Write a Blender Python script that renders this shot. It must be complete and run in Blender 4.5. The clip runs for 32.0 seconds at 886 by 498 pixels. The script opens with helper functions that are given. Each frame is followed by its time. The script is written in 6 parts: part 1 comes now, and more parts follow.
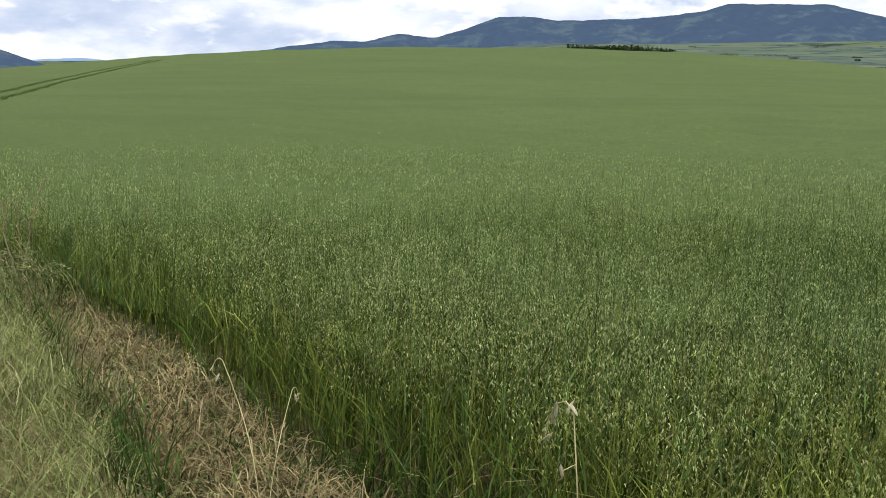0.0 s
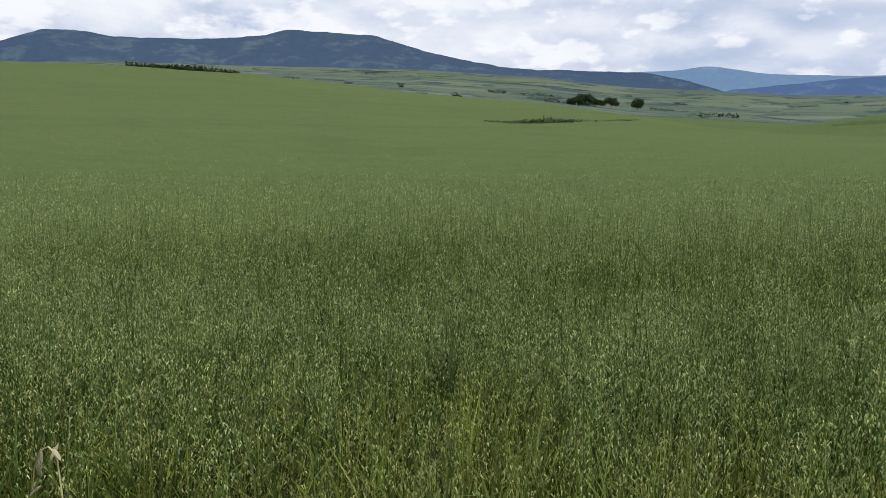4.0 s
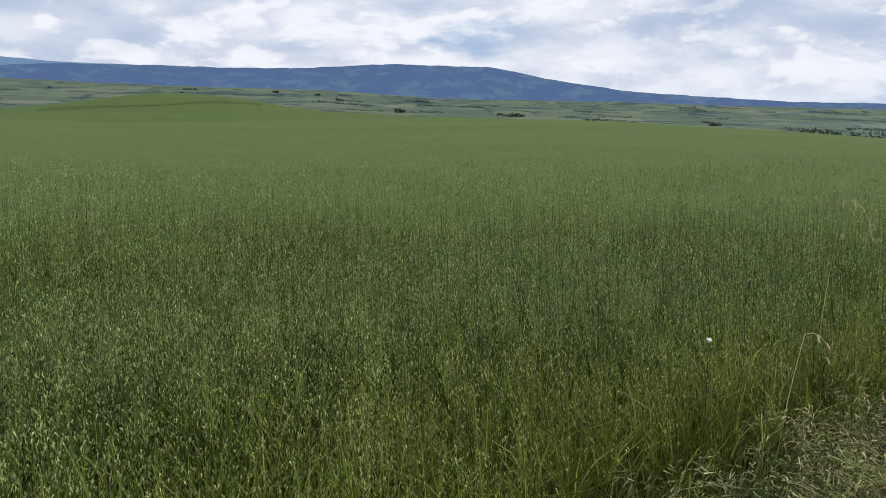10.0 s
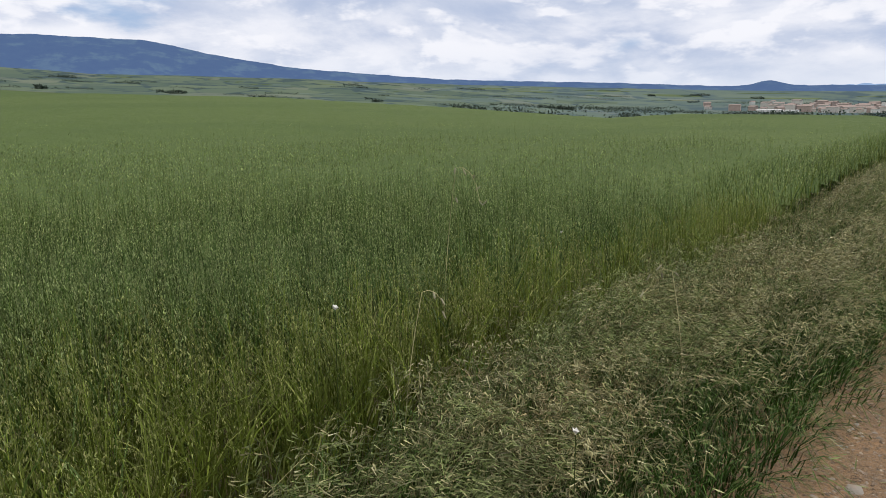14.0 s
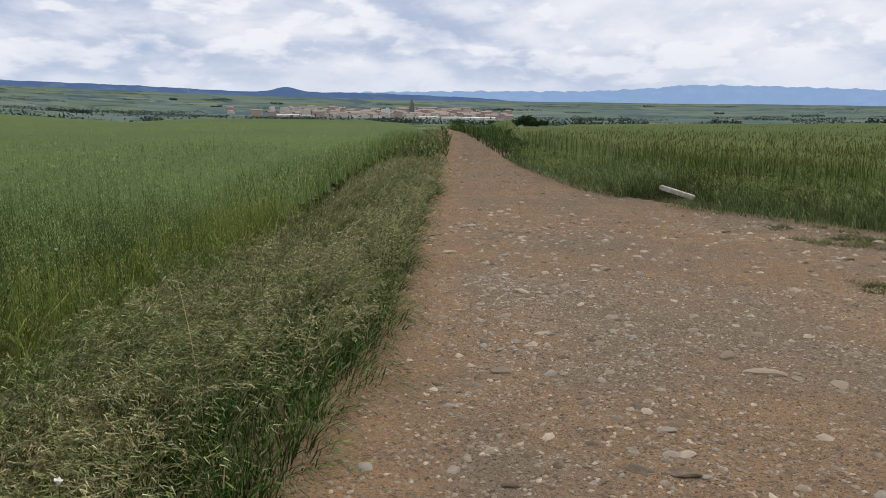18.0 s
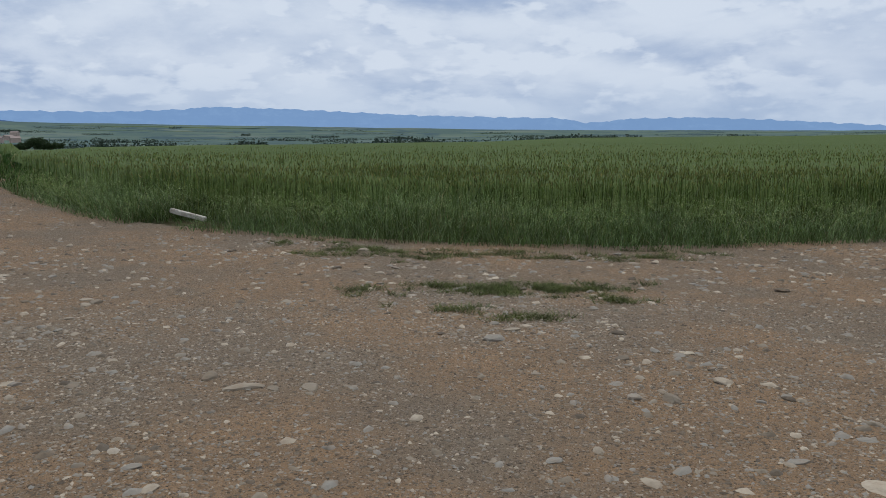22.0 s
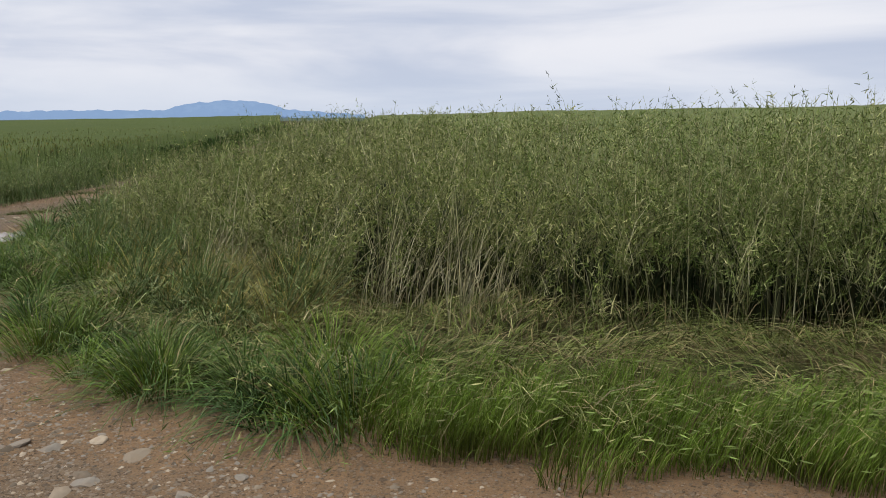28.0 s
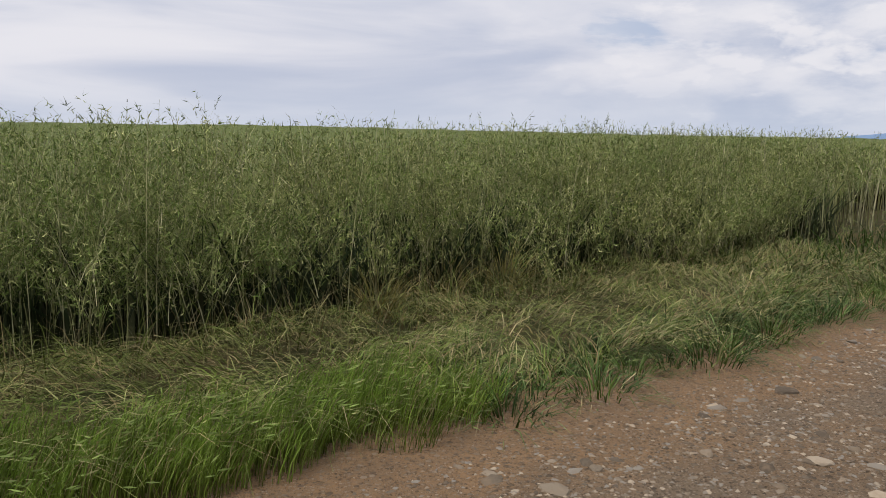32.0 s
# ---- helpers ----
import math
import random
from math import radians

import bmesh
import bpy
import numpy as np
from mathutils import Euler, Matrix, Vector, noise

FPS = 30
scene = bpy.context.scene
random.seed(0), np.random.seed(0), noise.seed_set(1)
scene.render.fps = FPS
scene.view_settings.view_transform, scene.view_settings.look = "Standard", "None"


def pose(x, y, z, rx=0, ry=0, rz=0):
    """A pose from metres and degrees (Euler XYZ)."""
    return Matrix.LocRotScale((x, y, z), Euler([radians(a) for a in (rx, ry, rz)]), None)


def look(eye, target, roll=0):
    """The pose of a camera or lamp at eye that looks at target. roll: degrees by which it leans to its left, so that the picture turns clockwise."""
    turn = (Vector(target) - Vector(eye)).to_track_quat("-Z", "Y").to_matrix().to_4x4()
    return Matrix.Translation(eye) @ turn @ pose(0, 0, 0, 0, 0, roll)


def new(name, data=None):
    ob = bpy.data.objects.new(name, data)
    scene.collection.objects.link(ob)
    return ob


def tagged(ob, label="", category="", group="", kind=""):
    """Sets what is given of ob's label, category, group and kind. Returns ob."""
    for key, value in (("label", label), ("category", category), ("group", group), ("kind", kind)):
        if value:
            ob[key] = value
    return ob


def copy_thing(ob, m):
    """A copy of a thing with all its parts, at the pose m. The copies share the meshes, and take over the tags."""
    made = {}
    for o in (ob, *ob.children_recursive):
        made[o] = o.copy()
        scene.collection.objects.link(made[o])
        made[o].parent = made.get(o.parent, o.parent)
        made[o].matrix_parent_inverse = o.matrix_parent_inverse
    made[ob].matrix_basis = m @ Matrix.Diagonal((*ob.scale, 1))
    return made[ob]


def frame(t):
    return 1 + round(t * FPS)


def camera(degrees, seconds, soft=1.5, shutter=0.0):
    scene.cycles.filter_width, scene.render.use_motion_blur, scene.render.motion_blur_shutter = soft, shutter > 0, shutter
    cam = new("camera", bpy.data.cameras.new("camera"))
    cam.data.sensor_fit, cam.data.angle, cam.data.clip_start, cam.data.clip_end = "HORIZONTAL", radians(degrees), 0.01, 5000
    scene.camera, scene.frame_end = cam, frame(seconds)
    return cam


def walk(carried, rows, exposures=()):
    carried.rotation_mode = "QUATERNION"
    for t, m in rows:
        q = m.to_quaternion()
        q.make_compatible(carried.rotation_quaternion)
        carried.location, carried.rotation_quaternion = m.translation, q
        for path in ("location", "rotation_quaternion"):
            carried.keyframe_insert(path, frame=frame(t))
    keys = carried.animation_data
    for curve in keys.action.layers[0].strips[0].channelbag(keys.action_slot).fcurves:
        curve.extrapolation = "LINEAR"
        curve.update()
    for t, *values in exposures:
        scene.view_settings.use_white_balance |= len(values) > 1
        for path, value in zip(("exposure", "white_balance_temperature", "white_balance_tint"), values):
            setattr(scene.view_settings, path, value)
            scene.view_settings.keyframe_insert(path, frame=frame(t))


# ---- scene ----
cam = camera(58.19, 32.0, soft=0.9)


def held(x, y, z, yaw, pitch, roll):
    """A pose from a place, a heading (degrees clockwise from +y), a pitch and a roll."""
    a, p = radians(yaw), radians(pitch)
    way = Vector((math.sin(a) * math.cos(p), math.cos(a) * math.cos(p), math.sin(p)))
    eye = Vector((x, y, z))
    return look(eye, eye + way, roll)


# seconds, x, y, z, heading, pitch, roll: a person turning on the spot
PATH = [
    (0.0, held(-0.180, 0.376, 1.628, 0.00, -9.12, 0.69)),
    (0.5, held(-0.223, 0.372, 1.624, 5.92, -9.27, 0.22)),
    (1.0, held(-0.220, 0.358, 1.604, 11.02, -9.37, 0.14)),
    (1.5, held(-0.117, 0.321, 1.606, 14.59, -9.07, 0.23)),
    (2.0, held(-0.035, 0.308, 1.591, 17.92, -8.62, -0.05)),
    (2.5, held(0.000, 0.315, 1.594, 21.65, -8.36, 0.14)),
    (4.5, held(0.060, 0.372, 1.613, 32.30, -7.37, 0.07)),
    (5.0, held(0.097, 0.349, 1.609, 35.50, -7.49, 0.17)),
    (5.5, held(0.140, 0.324, 1.607, 39.50, -7.78, 0.09)),
    (6.0, held(0.189, 0.300, 1.598, 43.10, -8.21, 0.07)),
    (6.5, held(0.235, 0.293, 1.596, 48.39, -8.79, 0.05)),
    (7.0, held(0.264, 0.321, 1.604, 54.10, -9.19, 0.44)),
    (7.5, held(0.317, 0.403, 1.590, 60.43, -9.34, 0.37)),
    (8.0, held(0.339, 0.432, 1.600, 65.39, -9.52, -0.16)),
    (8.5, held(0.359, 0.401, 1.607, 69.50, -9.25, 0.38)),
    (9.0, held(0.359, 0.374, 1.611, 73.91, -8.59, 0.33)),
    (9.5, held(0.351, 0.350, 1.616, 78.20, -8.39, 0.39)),
    (10.0, held(0.336, 0.326, 1.619, 82.20, -8.36, 0.29)),
    (10.5, held(0.349, 0.291, 1.607, 85.52, -8.39, 0.30)),
    (11.0, held(0.376, 0.254, 1.601, 91.46, -8.57, 0.27)),
    (11.5, held(0.372, 0.231, 1.601, 94.55, -8.88, 0.40)),
    (12.0, held(0.378, 0.215, 1.599, 96.53, -9.36, 0.36)),
    (12.5, held(0.370, 0.194, 1.602, 98.28, -9.71, 0.04)),
    (13.0, held(0.356, 0.170, 1.604, 101.00, -9.98, -0.35)),
    (13.5, held(0.343, 0.145, 1.608, 102.80, -9.99, -0.35)),
    (15.5, held(0.378, -0.028, 1.587, 117.60, -9.94, -0.11)),
    (16.0, held(0.406, -0.067, 1.583, 121.83, -9.80, -0.28)),
    (16.5, held(0.377, -0.026, 1.602, 126.43, -9.47, -0.07)),
    (17.0, held(0.409, -0.037, 1.596, 131.02, -9.49, 0.09)),
    (17.5, held(0.416, -0.062, 1.593, 135.15, -9.58, 0.15)),
    (18.0, held(0.381, -0.087, 1.600, 138.32, -9.65, 0.29)),
    (18.5, held(0.365, -0.105, 1.600, 141.15, -9.54, 0.33)),
    (19.0, held(0.345, -0.123, 1.600, 144.05, -9.51, 0.08)),
    (19.5, held(0.313, -0.146, 1.601, 147.36, -9.55, 0.19)),
    (20.0, held(0.263, -0.185, 1.606, 152.73, -9.24, 0.62)),
    (20.5, held(0.198, -0.222, 1.608, 158.29, -8.09, 0.16)),
    (21.0, held(0.122, -0.244, 1.612, 162.84, -7.63, -0.22)),
    (21.5, held(0.058, -0.263, 1.614, 166.95, -7.57, -0.06)),
    (22.0, held(0.008, -0.316, 1.611, 170.94, -8.03, 0.09)),
    (22.5, held(0.009, -0.363, 1.602, 176.52, -8.18, 0.22)),
    (23.0, held(0.034, -0.407, 1.594, 183.22, -8.07, -0.29)),
    (23.5, held(0.010, -0.446, 1.584, 190.33, -7.82, 0.29)),
    (24.0, held(-0.061, -0.464, 1.579, 197.99, -7.50, 0.65)),
    (24.5, held(-0.137, -0.452, 1.577, 203.80, -7.41, 0.48)),
    (25.0, held(-0.201, -0.403, 1.579, 208.16, -7.76, -0.06)),
    (25.5, held(-0.236, -0.407, 1.571, 213.07, -8.11, 0.04)),
    (27.5, held(-0.461, -0.337, 1.551, 232.16, -9.24, -0.48)),
    (28.0, held(-0.487, -0.298, 1.551, 237.42, -9.13, -0.68)),
    (28.5, held(-0.528, -0.244, 1.548, 243.35, -8.91, -0.30)),
    (29.0, held(-0.575, -0.213, 1.551, 250.06, -8.58, 0.08)),
    (29.5, held(-0.599, -0.255, 1.545, 256.93, -8.37, 0.72)),
    (30.0, held(-0.643, -0.276, 1.559, 262.26, -8.62, 0.95)),
    (30.5, held(-0.662, -0.260, 1.553, 266.17, -8.64, 0.68)),
    (31.0, held(-0.681, -0.237, 1.547, 270.64, -8.53, 0.36)),
    (31.5, held(-0.705, -0.185, 1.537, 275.96, -8.33, 0.51)),
    (32.0, held(-0.697, -0.135, 1.533, 280.65, -8.02, 0.54)),
]
EXPOSURE = [(0.0, 0.22, 6500, 10), (3.0, 0.06, 6450, 10), (5.0, -0.08, 6450, 10), (8.0, 0.06, 6450, 10), (11.0, -0.12, 6450, 11), (13.0, -0.04, 6500, 12), (16.0, -0.12, 6500, 12), (19.0, -0.17, 6350, 11), (21.0, -0.40, 5900, 8), (23.0, -0.48, 5800, 7), (25.5, -0.42, 6000, 8), (28.0, -0.16, 6500, 11), (30.0, -0.25, 6550, 12), (32.0, -0.26, 6600, 13)]
walk(cam, PATH, EXPOSURE)

# ---- world and light ----
world = bpy.data.worlds.new("sky")
scene.world = world
world.use_nodes = True
SUN_EL, SUN_AZ = 62.0, 165.0


def build_world():
    nt = world.node_tree
    nt.nodes.clear()
    N, L = nt.nodes.new, nt.links.new

    def mth(op, a, b=None, clamp=False):
        n = N("ShaderNodeMath")
        n.operation, n.use_clamp = op, clamp
        for i, v in enumerate((a, b)):
            if v is None:
                continue
            if isinstance(v, (int, float)):
                n.inputs[i].default_value = v
            else:
                L(v, n.inputs[i])
        return n.outputs[0]

    def mix(f, a, b):
        n = N("ShaderNodeMix")
        n.data_type = "RGBA"
        for i, v in ((0, f), (6, a), (7, b)):
            if isinstance(v, (int, float, tuple)):
                n.inputs[i].default_value = v if not isinstance(v, tuple) else (*v, 1)
            else:
                L(v, n.inputs[i])
        return n.outputs[2]

    def ramp(v, lo, hi):
        n = N("ShaderNodeMapRange")
        n.interpolation_type = "SMOOTHSTEP"
        L(v, n.inputs[0])
        n.inputs[1].default_value, n.inputs[2].default_value = lo, hi
        return n.outputs[0]

    tc = N("ShaderNodeTexCoord")
    sep = N("ShaderNodeSeparateXYZ")
    L(tc.outputs["Generated"], sep.inputs[0])
    x, y, z = sep.outputs
    up = mth("MAXIMUM", z, 0.0)
    den = mth("ADD", up, 0.26)
    com = N("ShaderNodeCombineXYZ")
    L(mth("DIVIDE", x, den), com.inputs[0])
    L(mth("DIVIDE", y, den), com.inputs[1])

    def cloud(scale, detail, rough, offset, dist=0.3):
        mp = N("ShaderNodeMapping")
        mp.inputs["Location"].default_value = offset
        L(com.outputs[0], mp.inputs[0])
        n = N("ShaderNodeTexNoise")
        L(mp.outputs[0], n.inputs["Vector"])
        n.inputs["Scale"].default_value, n.inputs["Detail"].default_value = scale, detail
        n.inputs["Roughness"].default_value, n.inputs["Distortion"].default_value = rough, dist
        return n.outputs[0]

    sky = N("ShaderNodeTexSky")
    sky.sky_type, sky.sun_disc = "NISHITA", False
    sky.sun_elevation, sky.sun_rotation = radians(SUN_EL), radians(SUN_AZ)
    scaled = N("ShaderNodeVectorMath")
    scaled.operation = "SCALE"
    L(sky.outputs[0], scaled.inputs[0])
    scaled.inputs["Scale"].default_value = 0.09
    def puff(scale, rise, detail=9.0, rough=0.6):
        """Heaped cloud: billows over slow drifts, read a little higher up by rise."""
        mp = N("ShaderNodeMapping")
        mp.inputs["Scale"].default_value = (1.0, 1.0, 2.5)
        mp.inputs["Location"].default_value = (2.7, 0.4, rise)
        L(tc.outputs["Generated"], mp.inputs[0])
        n = N("ShaderNodeTexNoise")
        L(mp.outputs[0], n.inputs["Vector"])
        n.inputs["Scale"].default_value, n.inputs["Detail"].default_value = scale, detail
        n.inputs["Roughness"].default_value, n.inputs["Distortion"].default_value = rough, 0.2
        v = N("ShaderNodeTexVoronoi")
        L(mp.outputs[0], v.inputs["Vector"])
        v.inputs["Scale"].default_value, v.inputs["Detail"].default_value = scale * 2.6, 1.0
        v.inputs["Roughness"].default_value = 0.5
        return mth("ADD", mth("MULTIPLY", n.outputs[0], 0.84), mth("MULTIPLY", mth("SUBTRACT", 1.0, v.outputs["Distance"]), 0.16))

    heap, above = puff(3.0, 0.0), puff(3.0, 0.06)
    relief = ramp(mth("SUBTRACT", heap, above), -0.16, 0.17)
    bank = ramp(cloud(1.0, 7, 0.55, (0.4, 2.2, 0)), 0.34, 0.58)
    body = ramp(heap, 0.24, 0.50)
    cover = ramp(mth("ADD", mth("MULTIPLY", heap, 0.55), mth("MULTIPLY", cloud(0.7, 6, 0.55, (3.1, 1.7, 0)), 0.45)), 0.31, 0.40)
    tuft = mth("MULTIPLY", ramp(mth("SUBTRACT", puff(7.0, 0.0, 5.0), puff(7.0, 0.06, 5.0)), 0.0, 0.14), 0.30)
    shade = mth("ADD", mth("ADD", mth("MULTIPLY", relief, 0.34), mth("MULTIPLY", body, 0.28)), mth("ADD", mth("MULTIPLY", bank, 0.25), tuft), True)
    col = mix(ramp(shade, 0.18, 0.92), (0.49, 0.58, 0.76), (0.95, 0.97, 1.02))
    col = mix(ramp(z, 0.3, 0.9), col, (1.02, 0.98, 0.88))
    # towards the west the heaps give way to a flat sheet of layered cloud
    lay = N("ShaderNodeMapping")
    lay.inputs["Scale"].default_value = (1.0, 1.0, 7.0)
    lay.inputs["Location"].default_value = (5.1, 1.2, 0.7)
    L(tc.outputs["Generated"], lay.inputs[0])
    sheet = N("ShaderNodeTexNoise")
    L(lay.outputs[0], sheet.inputs["Vector"])
    sheet.inputs["Scale"].default_value, sheet.inputs["Detail"].default_value = 2.3, 5.0
    sheet.inputs["Roughness"].default_value, sheet.inputs["Distortion"].default_value = 0.5, 0.4
    flat = mix(ramp(sheet.outputs[0], 0.30, 0.66), (0.60, 0.67, 0.82), (0.93, 0.95, 1.01))
    west = ramp(mth("ADD", mth("MULTIPLY", x, -0.9), mth("MULTIPLY", y, -0.35)), 0.45, 0.85)
    col = mix(west, col, flat)
    cover = mth("MAXIMUM", cover, west)
    low = ramp(z, 0.0, 0.09)
    clear = mix(0.65, scaled.outputs[0], (0.36, 0.56, 0.90))
    whole = mix(cover, clear, col)
    whole = mix(low, mix(0.62, whole, (0.64, 0.73, 0.87)), whole)
    whole = mix(ramp(z, -0.02, 0.0), (0.08, 0.10, 0.06), whole)
    bg = N("ShaderNodeBackground")
    bg.inputs["Strength"].default_value = 1.0
    L(whole, bg.inputs[0])
    out = N("ShaderNodeOutputWorld")
    L(bg.outputs[0], out.inputs[0])


build_world()
sun = new("sun", bpy.data.lights.new("sun", "SUN"))
sun.data.energy, sun.data.angle, sun.data.color = 2.3, radians(6), (1.0, 0.95, 0.87)
_a, _e = radians(SUN_AZ), radians(SUN_EL)
sun.matrix_world = look((60 * math.sin(_a) * math.cos(_e), 60 * math.cos(_a) * math.cos(_e), 60 * math.sin(_e)), (0, 0, 0))


# ---- materials ----
class Nodes:
    """Short names for building node materials."""

    def __init__(self, name):
        self.mat = bpy.data.materials.new(name)
        self.mat.use_nodes = True
        self.nt = self.mat.node_tree
        self.nt.nodes.clear()
        self.out = self.nt.nodes.new("ShaderNodeOutputMaterial")

    def n(self, kind, **props):
        node = self.nt.nodes.new(kind)
        for k, v in props.items():
            if k == "operation":
                node.operation = v
            elif k == "data_type":
                node.data_type = v
            elif k == "feature":
                node.feature = v
        return node

    def link(self, a, b):
        self.nt.links.new(a, b)

    def put(self, sock, v):
        if isinstance(v, tuple):
            sock.default_value = (*v, 1) if len(v) == 3 and sock.type == "RGBA" else v
        elif isinstance(v, (int, float)):
            sock.default_value = v
        else:
            self.link(v, sock)

    def math(self, op, a, b=0.0):
        m = self.n("ShaderNodeMath", operation=op)
        self.put(m.inputs[0], a)
        self.put(m.inputs[1], b)
        return m.outputs[0]

    def mix(self, f, a, b):
        m = self.n("ShaderNodeMix", data_type="RGBA")
        self.put(m.inputs[0], f)
        self.put(m.inputs[6], a)
        self.put(m.inputs[7], b)
        return m.outputs[2]

    def ramp(self, v, lo, hi):
        m = self.n("ShaderNodeMapRange")
        m.interpolation_type = "SMOOTHSTEP"
        self.link(v, m.inputs[0])
        m.inputs[1].default_value, m.inputs[2].default_value = lo, hi
        return m.outputs[0]

    def place(self):
        return self.n("ShaderNodeNewGeometry").outputs["Position"]

    def noise(self, scale, detail=4.0, rough=0.55, vec=None, stretch=None):
        t = self.n("ShaderNodeTexNoise")
        vec = vec if vec is not None else self.place()
        if stretch:
            mp = self.n("ShaderNodeMapping")
            mp.inputs["Scale"].default_value = stretch
            self.link(vec, mp.inputs[0])
            vec = mp.outputs[0]
        self.link(vec, t.inputs["Vector"])
        t.inputs["Scale"].default_value, t.inputs["Detail"].default_value, t.inputs["Roughness"].default_value = scale, detail, rough
        return t.outputs[0]

    def voronoi(self, scale, feature="F1", vec=None):
        t = self.n("ShaderNodeTexVoronoi", feature=feature)
        self.link(vec if vec is not None else self.place(), t.inputs["Vector"])
        t.inputs["Scale"].default_value = scale
        return t

    def bump(self, h, strength, dist):
        b = self.n("ShaderNodeBump")
        b.inputs["Strength"].default_value, b.inputs["Distance"].default_value = strength, dist
        self.link(h, b.inputs["Height"])
        return b.outputs[0]

    def surface(self, colour, rough=0.8, normal=None, spec=0.3, metal=0.0, emit=None, emit_strength=0.0):
        p = self.n("ShaderNodeBsdfPrincipled")
        self.put(p.inputs["Base Color"], colour)
        self.put(p.inputs["Roughness"], rough)
        self.put(p.inputs["Metallic"], metal)
        self.put(p.inputs["Specular IOR Level"], spec)
        if emit is not None:
            self.put(p.inputs["Emission Color"], emit)
            self.put(p.inputs["Emission Strength"], emit_strength)
        if normal is not None:
            self.link(normal, p.inputs["Normal"])
        self.link(p.outputs[0], self.out.inputs[0])
        return self.mat


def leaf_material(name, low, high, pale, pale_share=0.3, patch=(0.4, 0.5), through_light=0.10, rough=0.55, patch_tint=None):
    """Blades: colour from foot to tip, often darkened at the foot as painted shade, each blade its own tone, slow
    patches over the ground, light through the blade.
    """
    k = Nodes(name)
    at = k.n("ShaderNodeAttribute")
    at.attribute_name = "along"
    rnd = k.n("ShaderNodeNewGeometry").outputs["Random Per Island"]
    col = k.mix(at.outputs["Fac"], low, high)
    col = k.mix(k.math("MULTIPLY", k.ramp(rnd, 1.0 - pale_share * 1.4, 1.0), 0.8), col, pale)
    big = k.ramp(k.noise(patch[0], 3.0, 0.6), 0.38, 0.62)
    tint = patch_tint or tuple(c * 0.62 for c in high)
    col = k.mix(k.math("MULTIPLY", big, patch[1]), col, tint)
    hsv = k.n("ShaderNodeHueSaturation")
    own = k.math("ADD", k.math("MULTIPLY", k.math("FRACT", k.math("MULTIPLY", rnd, 17.3)), 0.85), 0.55)
    clump = k.math("ADD", k.math("MULTIPLY", k.ramp(k.noise(4.5, 2.0, 0.5), 0.32, 0.68), 0.6), 0.68)
    k.put(hsv.inputs["Value"], k.math("MULTIPLY", own, clump))
    k.link(col, hsv.inputs["Color"])
    p = k.n("ShaderNodeBsdfPrincipled")
    k.link(hsv.outputs[0], p.inputs["Base Color"])
    p.inputs["Roughness"].default_value, p.inputs["Specular IOR Level"].default_value = rough, 0.14
    tr = k.n("ShaderNodeBsdfTranslucent")
    k.link(hsv.outputs[0], tr.inputs[0])
    mx = k.n("ShaderNodeMixShader")
    mx.inputs[0].default_value = through_light
    k.link(p.outputs[0], mx.inputs[1])
    k.link(tr.outputs[0], mx.inputs[2])
    k.link(mx.outputs[0], k.out.inputs[0])
    return k.mat


# Dark low colours paint shade at blade feet; oat leaves darkened for shaded gaps.
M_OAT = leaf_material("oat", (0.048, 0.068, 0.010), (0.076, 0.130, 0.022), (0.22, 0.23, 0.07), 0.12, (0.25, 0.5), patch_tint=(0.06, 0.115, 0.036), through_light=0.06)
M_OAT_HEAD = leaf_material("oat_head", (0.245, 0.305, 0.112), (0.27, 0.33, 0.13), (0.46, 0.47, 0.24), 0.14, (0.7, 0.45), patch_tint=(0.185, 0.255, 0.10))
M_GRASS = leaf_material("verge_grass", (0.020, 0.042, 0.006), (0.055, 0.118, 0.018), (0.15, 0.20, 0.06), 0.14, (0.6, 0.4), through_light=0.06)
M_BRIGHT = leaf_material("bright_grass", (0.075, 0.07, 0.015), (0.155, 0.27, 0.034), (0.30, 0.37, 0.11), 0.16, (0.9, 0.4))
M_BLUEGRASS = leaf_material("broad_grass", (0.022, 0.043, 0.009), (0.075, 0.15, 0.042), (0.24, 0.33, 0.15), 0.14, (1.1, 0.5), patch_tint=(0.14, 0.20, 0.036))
M_YELLOW = leaf_material("yellow_grass", (0.30, 0.24, 0.09), (0.38, 0.36, 0.12), (0.48, 0.42, 0.2), 0.2, (0.7, 0.3))
M_WEED = leaf_material("low_weed", (0.08, 0.095, 0.028), (0.105, 0.14, 0.036), (0.24, 0.21, 0.11), 0.35, (1.2, 0.4))
M_STEM = leaf_material("green_stem", (0.10, 0.15, 0.04), (0.12, 0.18, 0.05), (0.2, 0.22, 0.1), 0.2)
M_LIGHT = leaf_material("fine_pale_grass", (0.14, 0.165, 0.045), (0.25, 0.30, 0.105), (0.46, 0.45, 0.25), 0.3, (0.8, 0.3))
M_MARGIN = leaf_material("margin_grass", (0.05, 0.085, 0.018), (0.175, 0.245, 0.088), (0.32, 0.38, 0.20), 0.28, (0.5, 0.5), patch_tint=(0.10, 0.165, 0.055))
M_DRY = leaf_material("dry_grass", (0.14, 0.105, 0.05), (0.31, 0.262, 0.132), (0.48, 0.42, 0.25), 0.3, (0.9, 0.45), patch_tint=(0.19, 0.15, 0.07))
M_LODGED = leaf_material("lodged_grass", (0.065, 0.08, 0.017), (0.165, 0.215, 0.052), (0.42, 0.40, 0.21), 0.28, (0.8, 0.4), through_light=0.05)
